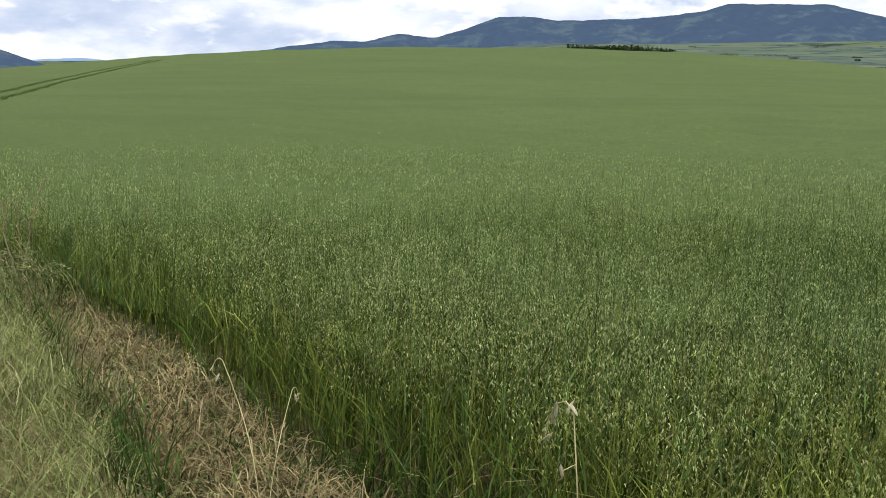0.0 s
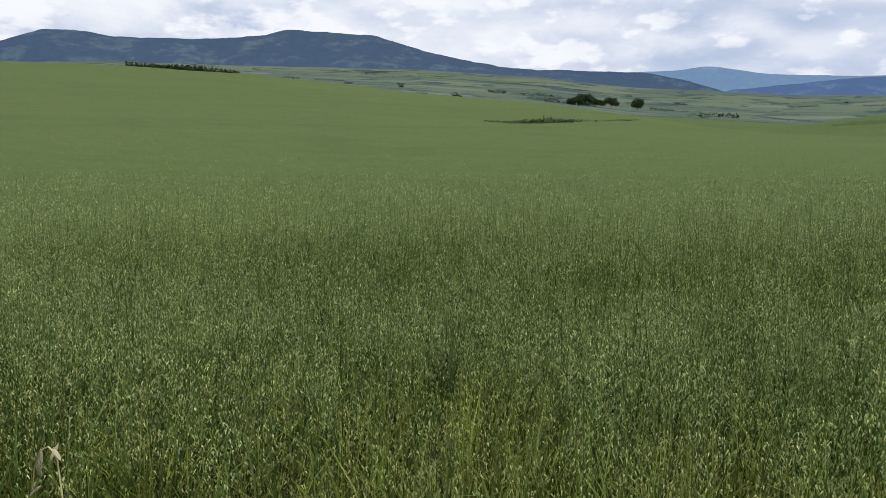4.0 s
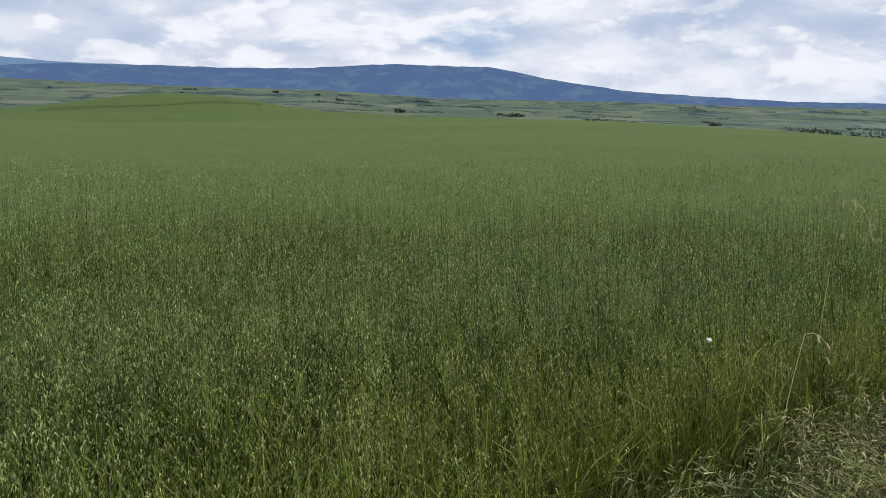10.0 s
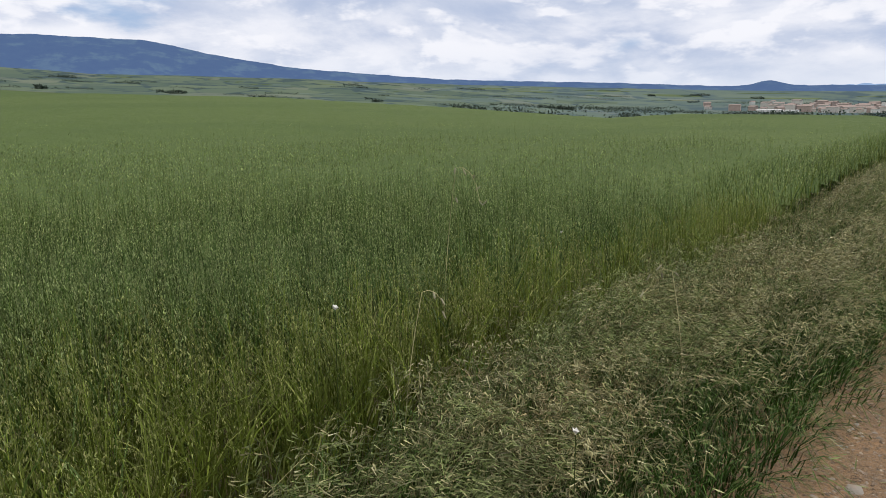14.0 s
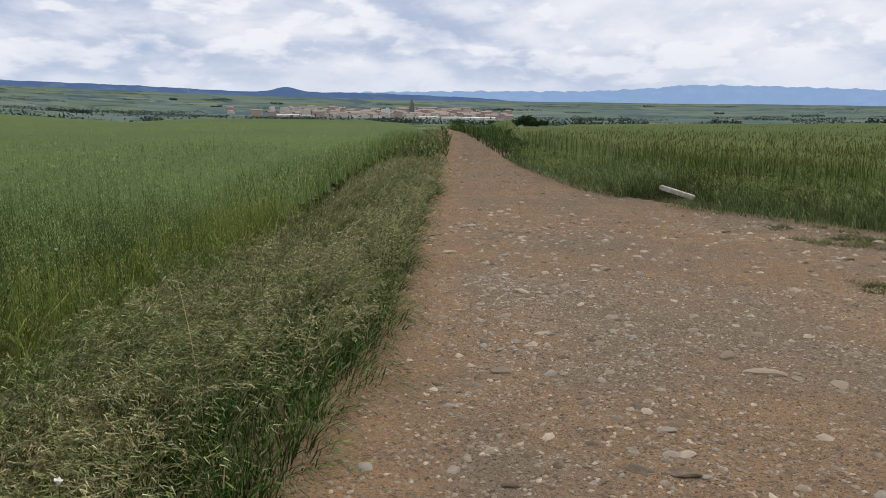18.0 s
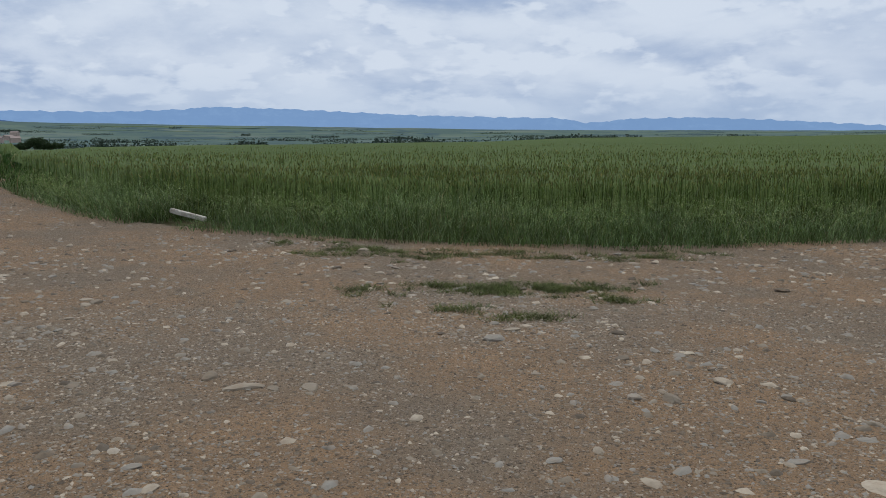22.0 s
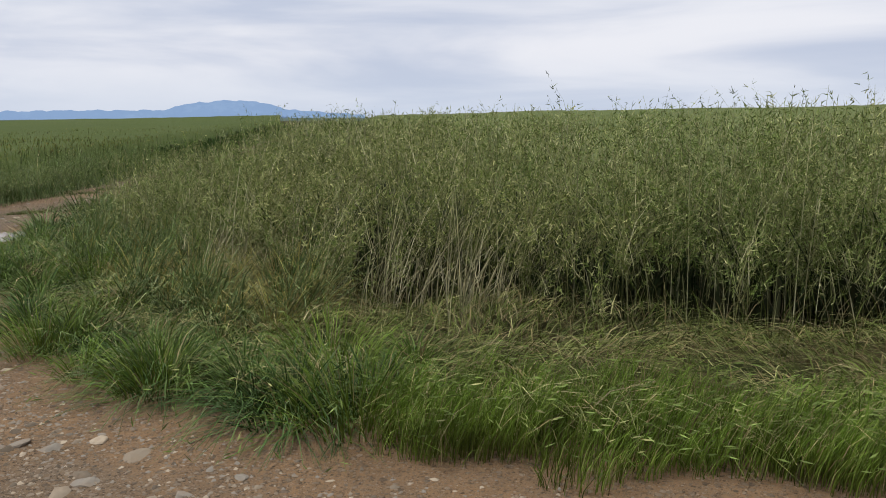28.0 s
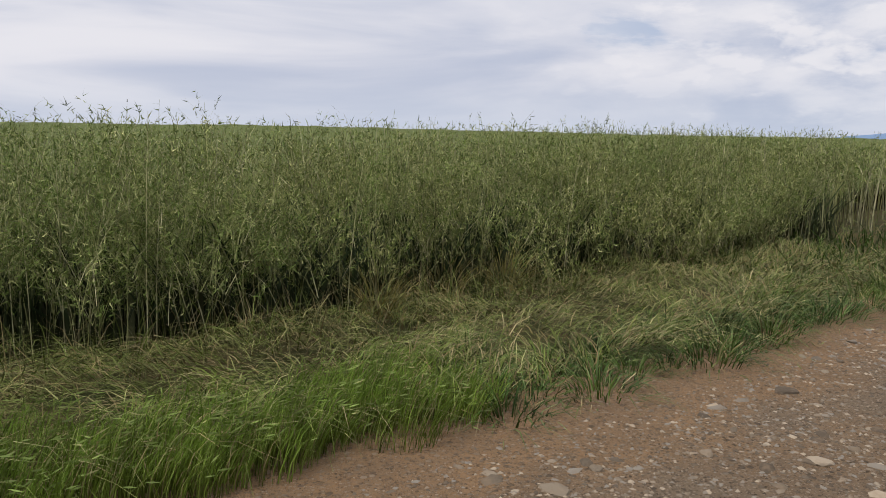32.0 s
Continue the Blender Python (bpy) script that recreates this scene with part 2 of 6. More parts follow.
M_SEEDHEAD = leaf_material("seed_head", (0.14, 0.17, 0.06), (0.18, 0.21, 0.082), (0.40, 0.39, 0.23), 0.14, (0.6, 0.4), patch_tint=(0.13, 0.175, 0.055), through_light=0.06)
M_PALE_SEED = leaf_material("straw_seed_head", (0.23, 0.208, 0.10), (0.28, 0.255, 0.13), (0.52, 0.49, 0.33), 0.25, (0.6, 0.4), patch_tint=(0.25, 0.26, 0.12))
M_RAPE = leaf_material("rape_pod", (0.085, 0.12, 0.026), (0.16, 0.205, 0.052), (0.58, 0.56, 0.28), 0.36, (0.55, 0.5), patch_tint=(0.11, 0.19, 0.045), through_light=0.06)
# Near-black leaf colour stands for the shade inside the rapeseed.
M_RAPE_SHADE = leaf_material("rape_shade_leaf", (0.04, 0.045, 0.02), (0.03, 0.055, 0.022), (0.12, 0.12, 0.06), 0.12, (0.9, 0.4), through_light=0.03)
M_GRASS_HEAD = leaf_material("green_grass_head", (0.15, 0.22, 0.055), (0.18, 0.25, 0.07), (0.36, 0.34, 0.16), 0.18, (0.8, 0.3))
M_RAPE_STEM = leaf_material("rape_stem", (0.19, 0.18, 0.085), (0.30, 0.33, 0.13), (0.60, 0.56, 0.38), 0.34, (0.6, 0.3))
M_WHEAT = leaf_material("wheat", (0.05, 0.075, 0.013), (0.082, 0.125, 0.028), (0.19, 0.20, 0.06), 0.2, (0.3, 0.4))
M_WHEAT_EAR = leaf_material("wheat_ear", (0.125, 0.15, 0.04), (0.15, 0.17, 0.048), (0.23, 0.20, 0.08), 0.2, (0.3, 0.35), patch_tint=(0.14, 0.13, 0.045))
# Lighter, bluer leaf colour puts distance haze into the far trees.
M_FARTREE = leaf_material("hazy_far_tree_leaf", (0.04, 0.06, 0.045), (0.055, 0.08, 0.06), (0.08, 0.10, 0.07), 0.2, (0.2, 0.3), 0.2)
M_FRINGE = leaf_material("yellow_green_stem", (0.105, 0.115, 0.014), (0.165, 0.225, 0.036), (0.34, 0.36, 0.12), 0.2, (0.9, 0.4))
M_FRINGE_HEAD = leaf_material("yellowing_oat_head", (0.24, 0.26, 0.085), (0.275, 0.295, 0.10), (0.46, 0.42, 0.2), 0.2, (0.8, 0.4), patch_tint=(0.20, 0.24, 0.08))
M_STREAK = leaf_material("fallen_oat", (0.085, 0.125, 0.034), (0.095, 0.14, 0.038), (0.12, 0.16, 0.05), 0.2, (0.3, 0.4))
M_BARE = leaf_material("bleached_stem", (0.46, 0.41, 0.27), (0.40, 0.40, 0.22), (0.60, 0.56, 0.40), 0.3, (0.8, 0.2))
M_BUSH = leaf_material("bush_leaf", (0.03, 0.045, 0.02), (0.045, 0.065, 0.025), (0.07, 0.09, 0.035), 0.2, (1.5, 0.3), 0.2)
M_TREE = leaf_material("tree_leaf", (0.025, 0.045, 0.018), (0.04, 0.065, 0.025), (0.06, 0.09, 0.035), 0.2, (0.2, 0.3), 0.2)


def canopy_material(name, base, other, dark):
    """A closed crop seen from afar: mottled heads, wind streaks, lodged patches."""
    k = Nodes(name)
    fine = k.noise(5.0, 5.0, 0.7)
    mid = k.noise(0.35, 4.0, 0.6)
    big = k.noise(0.018, 4.0, 0.55)
    streak = k.noise(0.05, 5.0, 0.65, stretch=(0.6, 0.6, 26.0))
    col = k.mix(k.ramp(big, 0.38, 0.62), base, other)
    col = k.mix(k.math("MULTIPLY", k.ramp(mid, 0.4, 0.7), 0.35), col, dark)
    col = k.mix(k.math("MULTIPLY", k.ramp(streak, 0.51, 0.60), 0.7), col, dark)
    laid = k.math("MULTIPLY", k.ramp(k.noise(0.10, 4.0, 0.6), 0.55, 0.62), k.ramp(k.noise(0.021, 2.0, 0.5), 0.42, 0.56))
    col = k.mix(k.math("MULTIPLY", laid, 0.6), col, dark)
    col = k.mix(k.math("MULTIPLY", k.ramp(fine, 0.35, 0.7), 0.5), dark, col)
    return k.surface(col, 0.9, k.bump(fine, 0.7, 0.12), 0.1)


M_OAT_FIELD = canopy_material("oat_field", (0.115, 0.165, 0.048), (0.15, 0.19, 0.065), (0.065, 0.10, 0.03))
M_PASTURE = canopy_material("pasture", (0.095, 0.14, 0.04), (0.125, 0.165, 0.055), (0.055, 0.09, 0.025))
M_WHEAT_FIELD = canopy_material("wheat_field", (0.10, 0.132, 0.034), (0.12, 0.146, 0.042), (0.058, 0.085, 0.022))
M_RAPE_FIELD = canopy_material("rape_field", (0.19, 0.225, 0.075), (0.21, 0.24, 0.085), (0.10, 0.13, 0.045))


def soil_material():
    k = Nodes("soil")
    col = k.mix(k.ramp(k.noise(2.0, 5.0), 0.3, 0.7), (0.085, 0.068, 0.036), (0.045, 0.055, 0.022))
    return k.surface(col, 0.95, k.bump(k.noise(14.0, 5.0), 0.6, 0.05), 0.1)


def far_land_material(name, haze_glow, dim=1.0):
    """A patchwork of distant fields with hedges and darker woods, blue haze put in as emission."""
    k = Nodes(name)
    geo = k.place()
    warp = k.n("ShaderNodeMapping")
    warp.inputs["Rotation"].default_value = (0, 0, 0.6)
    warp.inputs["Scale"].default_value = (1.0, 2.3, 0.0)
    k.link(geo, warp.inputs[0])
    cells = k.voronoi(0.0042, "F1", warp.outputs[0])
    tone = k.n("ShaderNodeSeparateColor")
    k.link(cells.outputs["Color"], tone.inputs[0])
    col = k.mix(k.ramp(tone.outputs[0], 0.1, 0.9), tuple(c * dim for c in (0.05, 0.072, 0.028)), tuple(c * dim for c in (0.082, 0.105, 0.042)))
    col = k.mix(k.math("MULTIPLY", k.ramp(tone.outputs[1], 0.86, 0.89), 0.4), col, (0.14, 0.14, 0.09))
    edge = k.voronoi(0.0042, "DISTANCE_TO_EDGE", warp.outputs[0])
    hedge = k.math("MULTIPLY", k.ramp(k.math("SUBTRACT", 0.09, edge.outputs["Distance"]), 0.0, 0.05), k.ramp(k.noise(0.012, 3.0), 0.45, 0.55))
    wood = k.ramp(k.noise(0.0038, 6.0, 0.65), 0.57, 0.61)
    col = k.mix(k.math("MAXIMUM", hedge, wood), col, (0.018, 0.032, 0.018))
    return k.surface(col, 1.0, None, 0.0, 0.0, (0.14, 0.19, 0.265), haze_glow)


def mountain_material(name, forest, clearing, air, haze_glow):
    """A far wooded range; the blue haze before it is put into its emission."""
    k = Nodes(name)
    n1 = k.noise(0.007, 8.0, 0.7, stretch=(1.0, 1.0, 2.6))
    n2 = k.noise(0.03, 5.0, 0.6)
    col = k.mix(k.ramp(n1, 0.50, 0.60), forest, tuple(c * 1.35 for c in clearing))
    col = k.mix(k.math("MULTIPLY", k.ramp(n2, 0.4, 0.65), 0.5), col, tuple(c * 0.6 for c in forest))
    return k.surface(col, 1.0, None, 0.0, 0.0, air, haze_glow)


M_SOIL = soil_material()
M_FAR = far_land_material("hazy_distant_fields", 0.14, 1.25)
# Same fields again with stronger painted haze for the plain and vale.
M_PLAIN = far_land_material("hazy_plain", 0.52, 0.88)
M_VALE = far_land_material("hazy_green_vale", 0.36, 0.95)
# Blue emission on each range paints the haze, stronger for the farther ones.
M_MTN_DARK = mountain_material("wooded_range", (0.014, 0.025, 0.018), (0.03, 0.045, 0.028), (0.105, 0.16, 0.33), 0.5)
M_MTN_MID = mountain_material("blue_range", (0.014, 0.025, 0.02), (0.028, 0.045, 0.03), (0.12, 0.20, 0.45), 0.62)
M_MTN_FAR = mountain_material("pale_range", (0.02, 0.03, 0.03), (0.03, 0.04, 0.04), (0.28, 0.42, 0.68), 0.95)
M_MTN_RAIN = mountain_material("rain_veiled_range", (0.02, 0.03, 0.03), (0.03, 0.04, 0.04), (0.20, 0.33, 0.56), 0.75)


def road_material():
    """Packed brown earth with grey gravelly stretches, set with grit of many tones."""
    k = Nodes("stony_track")
    a = k.ramp(k.noise(0.45, 5.0, 0.6), 0.40, 0.60)
    b = k.ramp(k.noise(2.2, 6.0, 0.65), 0.38, 0.66)
    fine = k.noise(55.0, 6.0, 0.75)
    side = k.n("ShaderNodeAttribute")
    side.attribute_name = "along"
    bare = k.ramp(k.math("ADD", side.outputs["Fac"], k.math("MULTIPLY", k.math("SUBTRACT", k.noise(1.3, 4.0), 0.5), 0.9)), 0.35, 0.75)
    col = k.mix(k.math("MULTIPLY", a, k.math("SUBTRACT", 1.0, bare)), (0.29, 0.18, 0.099), (0.188, 0.147, 0.108))
    col = k.mix(k.math("MULTIPLY", b, 0.5), col, (0.165, 0.112, 0.072))
    col = k.mix(k.math("MULTIPLY", k.ramp(fine, 0.40, 0.66), 0.55), col, (0.235, 0.178, 0.125))
    col = k.mix(k.math("MULTIPLY", k.ramp(k.noise(26.0, 5.0, 0.7), 0.53, 0.66), 0.6), col, (0.105, 0.075, 0.052))
    warp = k.n("ShaderNodeVectorMath", operation="ADD")
    k.link(k.place(), warp.inputs[0])
    t = k.n("ShaderNodeTexNoise")
    t.inputs["Scale"].default_value = 30.0
    k.link(k.place(), t.inputs["Vector"])
    shift = k.n("ShaderNodeVectorMath", operation="SCALE")
    shift.inputs["Scale"].default_value = 0.018
    k.link(t.outputs["Color"], shift.inputs[0])
    k.link(shift.outputs[0], warp.inputs[1])
    height = k.math("MULTIPLY", fine, 0.5)
    for scale, share, size, lo, hi in ((110.0, 0.20, 0.45, (0.05, 0.038, 0.028), (0.37, 0.29, 0.22)), (50.0, 0.42, 0.44, (0.06, 0.048, 0.036), (0.38, 0.305, 0.235)), (24.0, 0.70, 0.42, (0.10, 0.08, 0.062), (0.36, 0.295, 0.23))):
        cell = k.voronoi(scale, "F1", warp.outputs[0])
        tone = k.n("ShaderNodeSeparateColor")
        k.link(cell.outputs["Color"], tone.inputs[0])
        here = k.ramp(tone.outputs[0], share, share + 0.04)
        body = k.math("MULTIPLY", k.ramp(k.math("SUBTRACT", size, cell.outputs["Distance"]), 0.0, 0.07), here)
        body = k.math("MULTIPLY", body, k.math("SUBTRACT", 1.0, k.math("MULTIPLY", bare, 0.25)))
        col = k.mix(k.math("MULTIPLY", body, 0.85), col, k.mix(tone.outputs[1], lo, hi))
        height = k.math("ADD", height, k.math("MULTIPLY", body, 0.6))
    return k.surface(col, 0.92, k.bump(height, 1.0, 0.03), 0.12)


def stone_material():
    k = Nodes("limestone")
    rnd = k.n("ShaderNodeObjectInfo").outputs["Random"]
    isl = k.n("ShaderNodeNewGeometry").outputs["Random Per Island"]
    r = k.math("FRACT", k.math("ADD", rnd, isl))
    col = k.mix(k.math("POWER", r, 1.5), (0.09, 0.072, 0.055), (0.43, 0.365, 0.285))
    col = k.mix(k.ramp(k.math("FRACT", k.math("MULTIPLY", r, 7.7)), 0.62, 0.72), col, (0.235, 0.215, 0.188))
    col = k.mix(k.math("MULTIPLY", k.ramp(k.noise(18.0, 5.0), 0.4, 0.7), 0.45), col, (0.24, 0.175, 0.12))
    return k.surface(col, 0.88, k.bump(k.noise(60.0, 5.0), 0.5, 0.01), 0.2)


M_ROAD = road_material()
M_STONE = stone_material()


# ---- mesh helpers ----
def mesh_np(name, verts, faces, mats, index=None, along=None, smooth=False):
    """A mesh from arrays: verts (n, 3), faces (m, 3 or 4) or a list of such."""
    me = bpy.data.meshes.new(name)
    verts = np.asarray(verts, np.float32)
    sets = faces if isinstance(faces, list) else [np.asarray(faces, np.int32)]
    total = np.concatenate([np.full(len(q), q.shape[1], np.int32) for q in sets])
    loops = np.concatenate([np.asarray(q, np.int32).ravel() for q in sets])
    me.vertices.add(len(verts))
    me.vertices.foreach_set("co", verts.ravel())
    me.loops.add(len(loops))
    me.loops.foreach_set("vertex_index", loops)
    me.polygons.add(len(total))
    me.polygons.foreach_set("loop_start", np.concatenate([[0], np.cumsum(total)[:-1]]).astype(np.int32))
    me.polygons.foreach_set("loop_total", total)
    for m in mats:
        me.materials.append(m)
    if index is not None:
        me.polygons.foreach_set("material_index", np.asarray(index, np.int32))
    if smooth:
        me.polygons.foreach_set("use_smooth", np.ones(len(total), bool))
    if along is not None:
        at = me.attributes.new("along", "FLOAT", "POINT")
        at.data.foreach_set("value", np.asarray(along, np.float32))
    me.update(calc_edges=True)
    return me


def part(name, bm, material, parent, label=""):
    """Link a bmesh as one mesh object under a thing or a part."""
    me = bpy.data.meshes.new(name)
    bm.to_mesh(me)
    bm.free()
    me.materials.append(material)
    ob = new(name, me)
    ob.parent = parent
    return tagged(ob, label)


class Growth:
    """Collects blades and leaflets and links them as one mesh."""

    def __init__(self):
        self.v, self.f, self.s, self.m, self.n = [], [], [], [], 0

    def add(self, v, f, s, m):
        self.v.append(v.reshape(-1, 3))
        self.f.append(f + self.n)
        self.s.append(s.ravel())
        self.m.append(np.full(len(f), m))
        self.n += v.size // 3

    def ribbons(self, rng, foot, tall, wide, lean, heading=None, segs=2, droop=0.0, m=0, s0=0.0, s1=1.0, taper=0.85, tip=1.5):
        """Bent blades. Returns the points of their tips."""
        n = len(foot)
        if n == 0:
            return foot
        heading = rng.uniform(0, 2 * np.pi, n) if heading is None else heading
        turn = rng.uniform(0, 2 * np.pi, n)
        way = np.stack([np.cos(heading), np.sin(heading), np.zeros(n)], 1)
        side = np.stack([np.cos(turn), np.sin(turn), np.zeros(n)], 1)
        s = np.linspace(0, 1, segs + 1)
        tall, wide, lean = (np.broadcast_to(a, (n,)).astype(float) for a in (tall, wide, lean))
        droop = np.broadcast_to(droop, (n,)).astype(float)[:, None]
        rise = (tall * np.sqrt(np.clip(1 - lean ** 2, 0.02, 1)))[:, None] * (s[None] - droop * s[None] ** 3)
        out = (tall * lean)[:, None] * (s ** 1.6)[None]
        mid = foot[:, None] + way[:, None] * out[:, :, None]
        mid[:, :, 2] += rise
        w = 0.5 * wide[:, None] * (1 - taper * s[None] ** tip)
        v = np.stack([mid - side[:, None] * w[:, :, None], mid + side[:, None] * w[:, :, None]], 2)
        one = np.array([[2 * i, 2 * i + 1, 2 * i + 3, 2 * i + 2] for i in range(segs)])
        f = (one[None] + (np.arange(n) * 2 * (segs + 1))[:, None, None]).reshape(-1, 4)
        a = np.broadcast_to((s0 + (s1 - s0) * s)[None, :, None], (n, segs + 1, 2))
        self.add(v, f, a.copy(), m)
        return mid[:, -1]

    def leaflets(self, rng, at, way, long, wide, m=0, s=0.8):
        """Small lens-shaped pieces: spikelets, pods, leaves."""
        n = len(at)
        if n == 0:
            return
        way = way / np.maximum(np.linalg.norm(way, axis=1, keepdims=True), 1e-6)
        side = np.cross(way, rng.normal(size=(n, 3)))
        side /= np.maximum(np.linalg.norm(side, axis=1, keepdims=True), 1e-6)
        long, wide = (np.broadcast_to(a, (n,))[:, None] for a in (long, wide))
        mid = at + way * long * 0.45
        v = np.stack([at, mid + side * wide * 0.5, at + way * long, mid - side * wide * 0.5], 1)
        f = np.arange(4 * n).reshape(n, 4)
        self.add(v, f, np.full((n, 4), s), m)

    def slivers(self, rng, at, way, long, wide, m=0, s=0.8):
        """Thin pointed pieces of one triangle each: slim pods, awned husks."""
        n = len(at)
        way = way / np.maximum(np.linalg.norm(way, axis=1, keepdims=True), 1e-6)
        side = np.cross(way, rng.normal(size=(n, 3)))
        side /= np.maximum(np.linalg.norm(side, axis=1, keepdims=True), 1e-6)
        long, wide = (np.broadcast_to(a, (n,))[:, None] for a in (long, wide))
        v = np.stack([at - side * wide * 0.5, at + side * wide * 0.5, at + way * long], 1)
        self.add(v, np.arange(3 * n).reshape(n, 3), np.full((n, 3), s), m)

    def link(self, name, mats, label, category, parent=None):
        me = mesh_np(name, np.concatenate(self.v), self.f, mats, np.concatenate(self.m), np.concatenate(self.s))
        ob = new(name, me)
        ob.parent = parent
        return tagged(ob, label, category, "", "stuff")


# ---- plan ----
def inside(poly, x, y):
    x, y = np.asarray(x, float), np.asarray(y, float)
    hit = np.zeros(x.shape, bool)
    for (x0, y0), (x1, y1) in zip(poly, poly[1:] + poly[:1]):
        if y0 == y1:
            continue
        hit ^= ((y0 > y) != (y1 > y)) & (x < (x1 - x0) * (y - y0) / (y1 - y0) + x0)
    return hit


def edge_distance(line, x, y):
    """Distance to an open line of points."""
    best = np.full(np.shape(x), 1e9)
    for (x0, y0), (x1, y1) in zip(line, line[1:]):
        dx, dy = x1 - x0, y1 - y0
        t = np.clip(((x - x0) * dx + (y - y0) * dy) / (dx * dx + dy * dy), 0, 1)
        best = np.minimum(best, np.hypot(x - x0 - t * dx, y - y0 - t * dy))
    return best


NE_EDGE = [(-15, 23), (-8, 12), (-4.6, 6.8), (-3.0, 4.6), (-1.7, 3.2), (-0.3, 2.0), (1.0, 0.75), (2.1, -0.7), (2.95, -1.95), (3.6, -2.8), (4.5, -4.1), (7.0, -6.9), (12.5, -13.5), (30, -34), (56, -62)]
S_EDGE = [(58.5, -64.5), (32.8, -39.0), (14.6, -19.6), (9.9, -15.0), (7.3, -13.3), (4.9, -12.5), (2.7, -12.1), (-0.6, -11.8), (-2.4, -12.4), (-4.6, -13.4), (-7.4, -15.0), (-10.0, -16.4), (-20, -23.6), (-60, -55)]
W_EDGE = [(-60, -52), (-20, -21.2), (-16.1, -18.3), (-10.6, -14.4), (-6.3, -11.0), (-4.3, -8.0), (-3.65, -6.2), (-3.2, -4.8), (-3.1, -3.5), (-3.25, -2.5), (-3.6, -1.3), (-4.0, -0.2), (-4.6, 1.1), (-5.6, 3.0), (-6.9, 5.2), (-11.5, 13), (-19, 26)]
OAT_EDGE = [(-70, 106), (-17, 26), (-7.0, 11.4), (-5.0, 8.6), (-3.7, 7.5), (-2.4, 6.2), (-1.6, 5.2), (-0.8, 4.1), (0.3, 2.9), (1.5, 1.7), (2.9, 0.2), (4.1, -0.9), (5.2, -2.2), (6.6, -4.3), (9.7, -7.7), (14.2, -13.0), (32, -34), (58, -62)]
WHEAT_EDGE = [(60, -70), (34, -43.5), (15.5, -22.0), (10.5, -17.0), (7.5, -15.1), (4.0, -14.1), (0, -13.6), (-2.5, -14.2), (-5, -15.3), (-8, -17.0), (-12, -19.8), (-20, -26.0), (-60, -58)]
RAPE_EDGE = [(-60, -50.0), (-16.5, -16.0), (-9.4, -9.6), (-6.9, -7.6), (-5.8, -6.6), (-5.6, -6.0), (-5.7, -4.4), (-6.0, -3.2), (-6.3, -1.4), (-7.3, 0.5), (-8.3, 2.1), (-9.6, 4.5), (-12.2, 9.5), (-22, 27), (-60, 90)]
ROAD = NE_EDGE + S_EDGE + W_EDGE
OATS = OAT_EDGE + [(420, -420), (600, 0), (450, 500), (-100, 600), (-330, 420)]
WHEAT = WHEAT_EDGE + [(-320, -300), (0, -600), (420, -460)]
RAPE = RAPE_EDGE + [(-300, 250), (-400, 0)]
VERGE_NE = NE_EDGE + OAT_EDGE[::-1]
VERGE_S = S_EDGE + WHEAT_EDGE[::-1]
VERGE_W = W_EDGE + RAPE_EDGE[::-1]

# the lie of the land round the junction: heading, height angle and distance of the first crest, and the land behind it
CREST_AZ = [-180, -164, -147, -134, -95, -51, -40, -28, -19, -12, -3.5, 8, 16, 23, 28, 37, 43, 48, 53, 60, 68, 74, 82, 94, 103, 117, 122, 133, 137, 140, 142, 147, 156, 173, 180]
CREST_EL = [-0.1, 0.1, 0.36, 0.5, 0.1, -0.5, 1.5, 3.0, 4.1, 4.7, 5.1, 5.1, 4.8, 4.2, 3.6, 2.9, 2.0, 1.2, 0.7, 0.5, 0.7, 0.9, 1.1, 0.8, 0.27, -0.66, -0.4, -0.5, -0.9, -1.1, -1.1, -0.78, -0.63, -0.4, -0.1]
CREST_R = [120, 150, 150, 150, 60, 60, 110, 200, 225, 235, 240, 240, 235, 220, 200, 170, 150, 130, 120, 110, 120, 130, 130, 120, 110, 90, 80, 75, 65, 60, 60, 75, 95, 115, 120]
BACK_AZ = [-180, -134, -95, -51, -28, 8, 28, 37, 43, 53, 60, 74, 82, 94, 103, 117, 130, 156, 173, 180]
BACK_NEAR = [-0.5, 0.0, -0.5, -1.0, 2.4, 4.4, 3.2, 2.5, 1.7, 1.1, 1.1, 1.2, 0.8, 0.4, 0.0, -0.95, -0.95, -0.95, -0.7, -0.5]
BACK_FAR = [0.45, 0.3, 0.0, -0.3, 3.3, 5.4, 5.2, 4.6, 3.9, 3.2, 3.0, 2.8, 2.3, 2.1, 1.75, 1.35, 1.0, 0.7, 0.5, 0.45]
EYE = 1.6
PUDDLE = (-6.6, -11.7)


def soft_noise(x, y, scale, seed=0.0):
    """A cheap smooth wave field, about -1 to 1."""
    a = np.sin(x * scale + 1.3 + seed) * np.cos(y * scale * 1.13 - 0.7 + seed * 2)
    b = np.sin((x * 0.8 + y * 0.6) * scale * 2.1 + seed * 3) * 0.5
    c = np.sin((x * 0.5 - y * 0.9) * scale * 4.3 + 2.1 + seed) * 0.25
    return (a + b + c) / 1.6


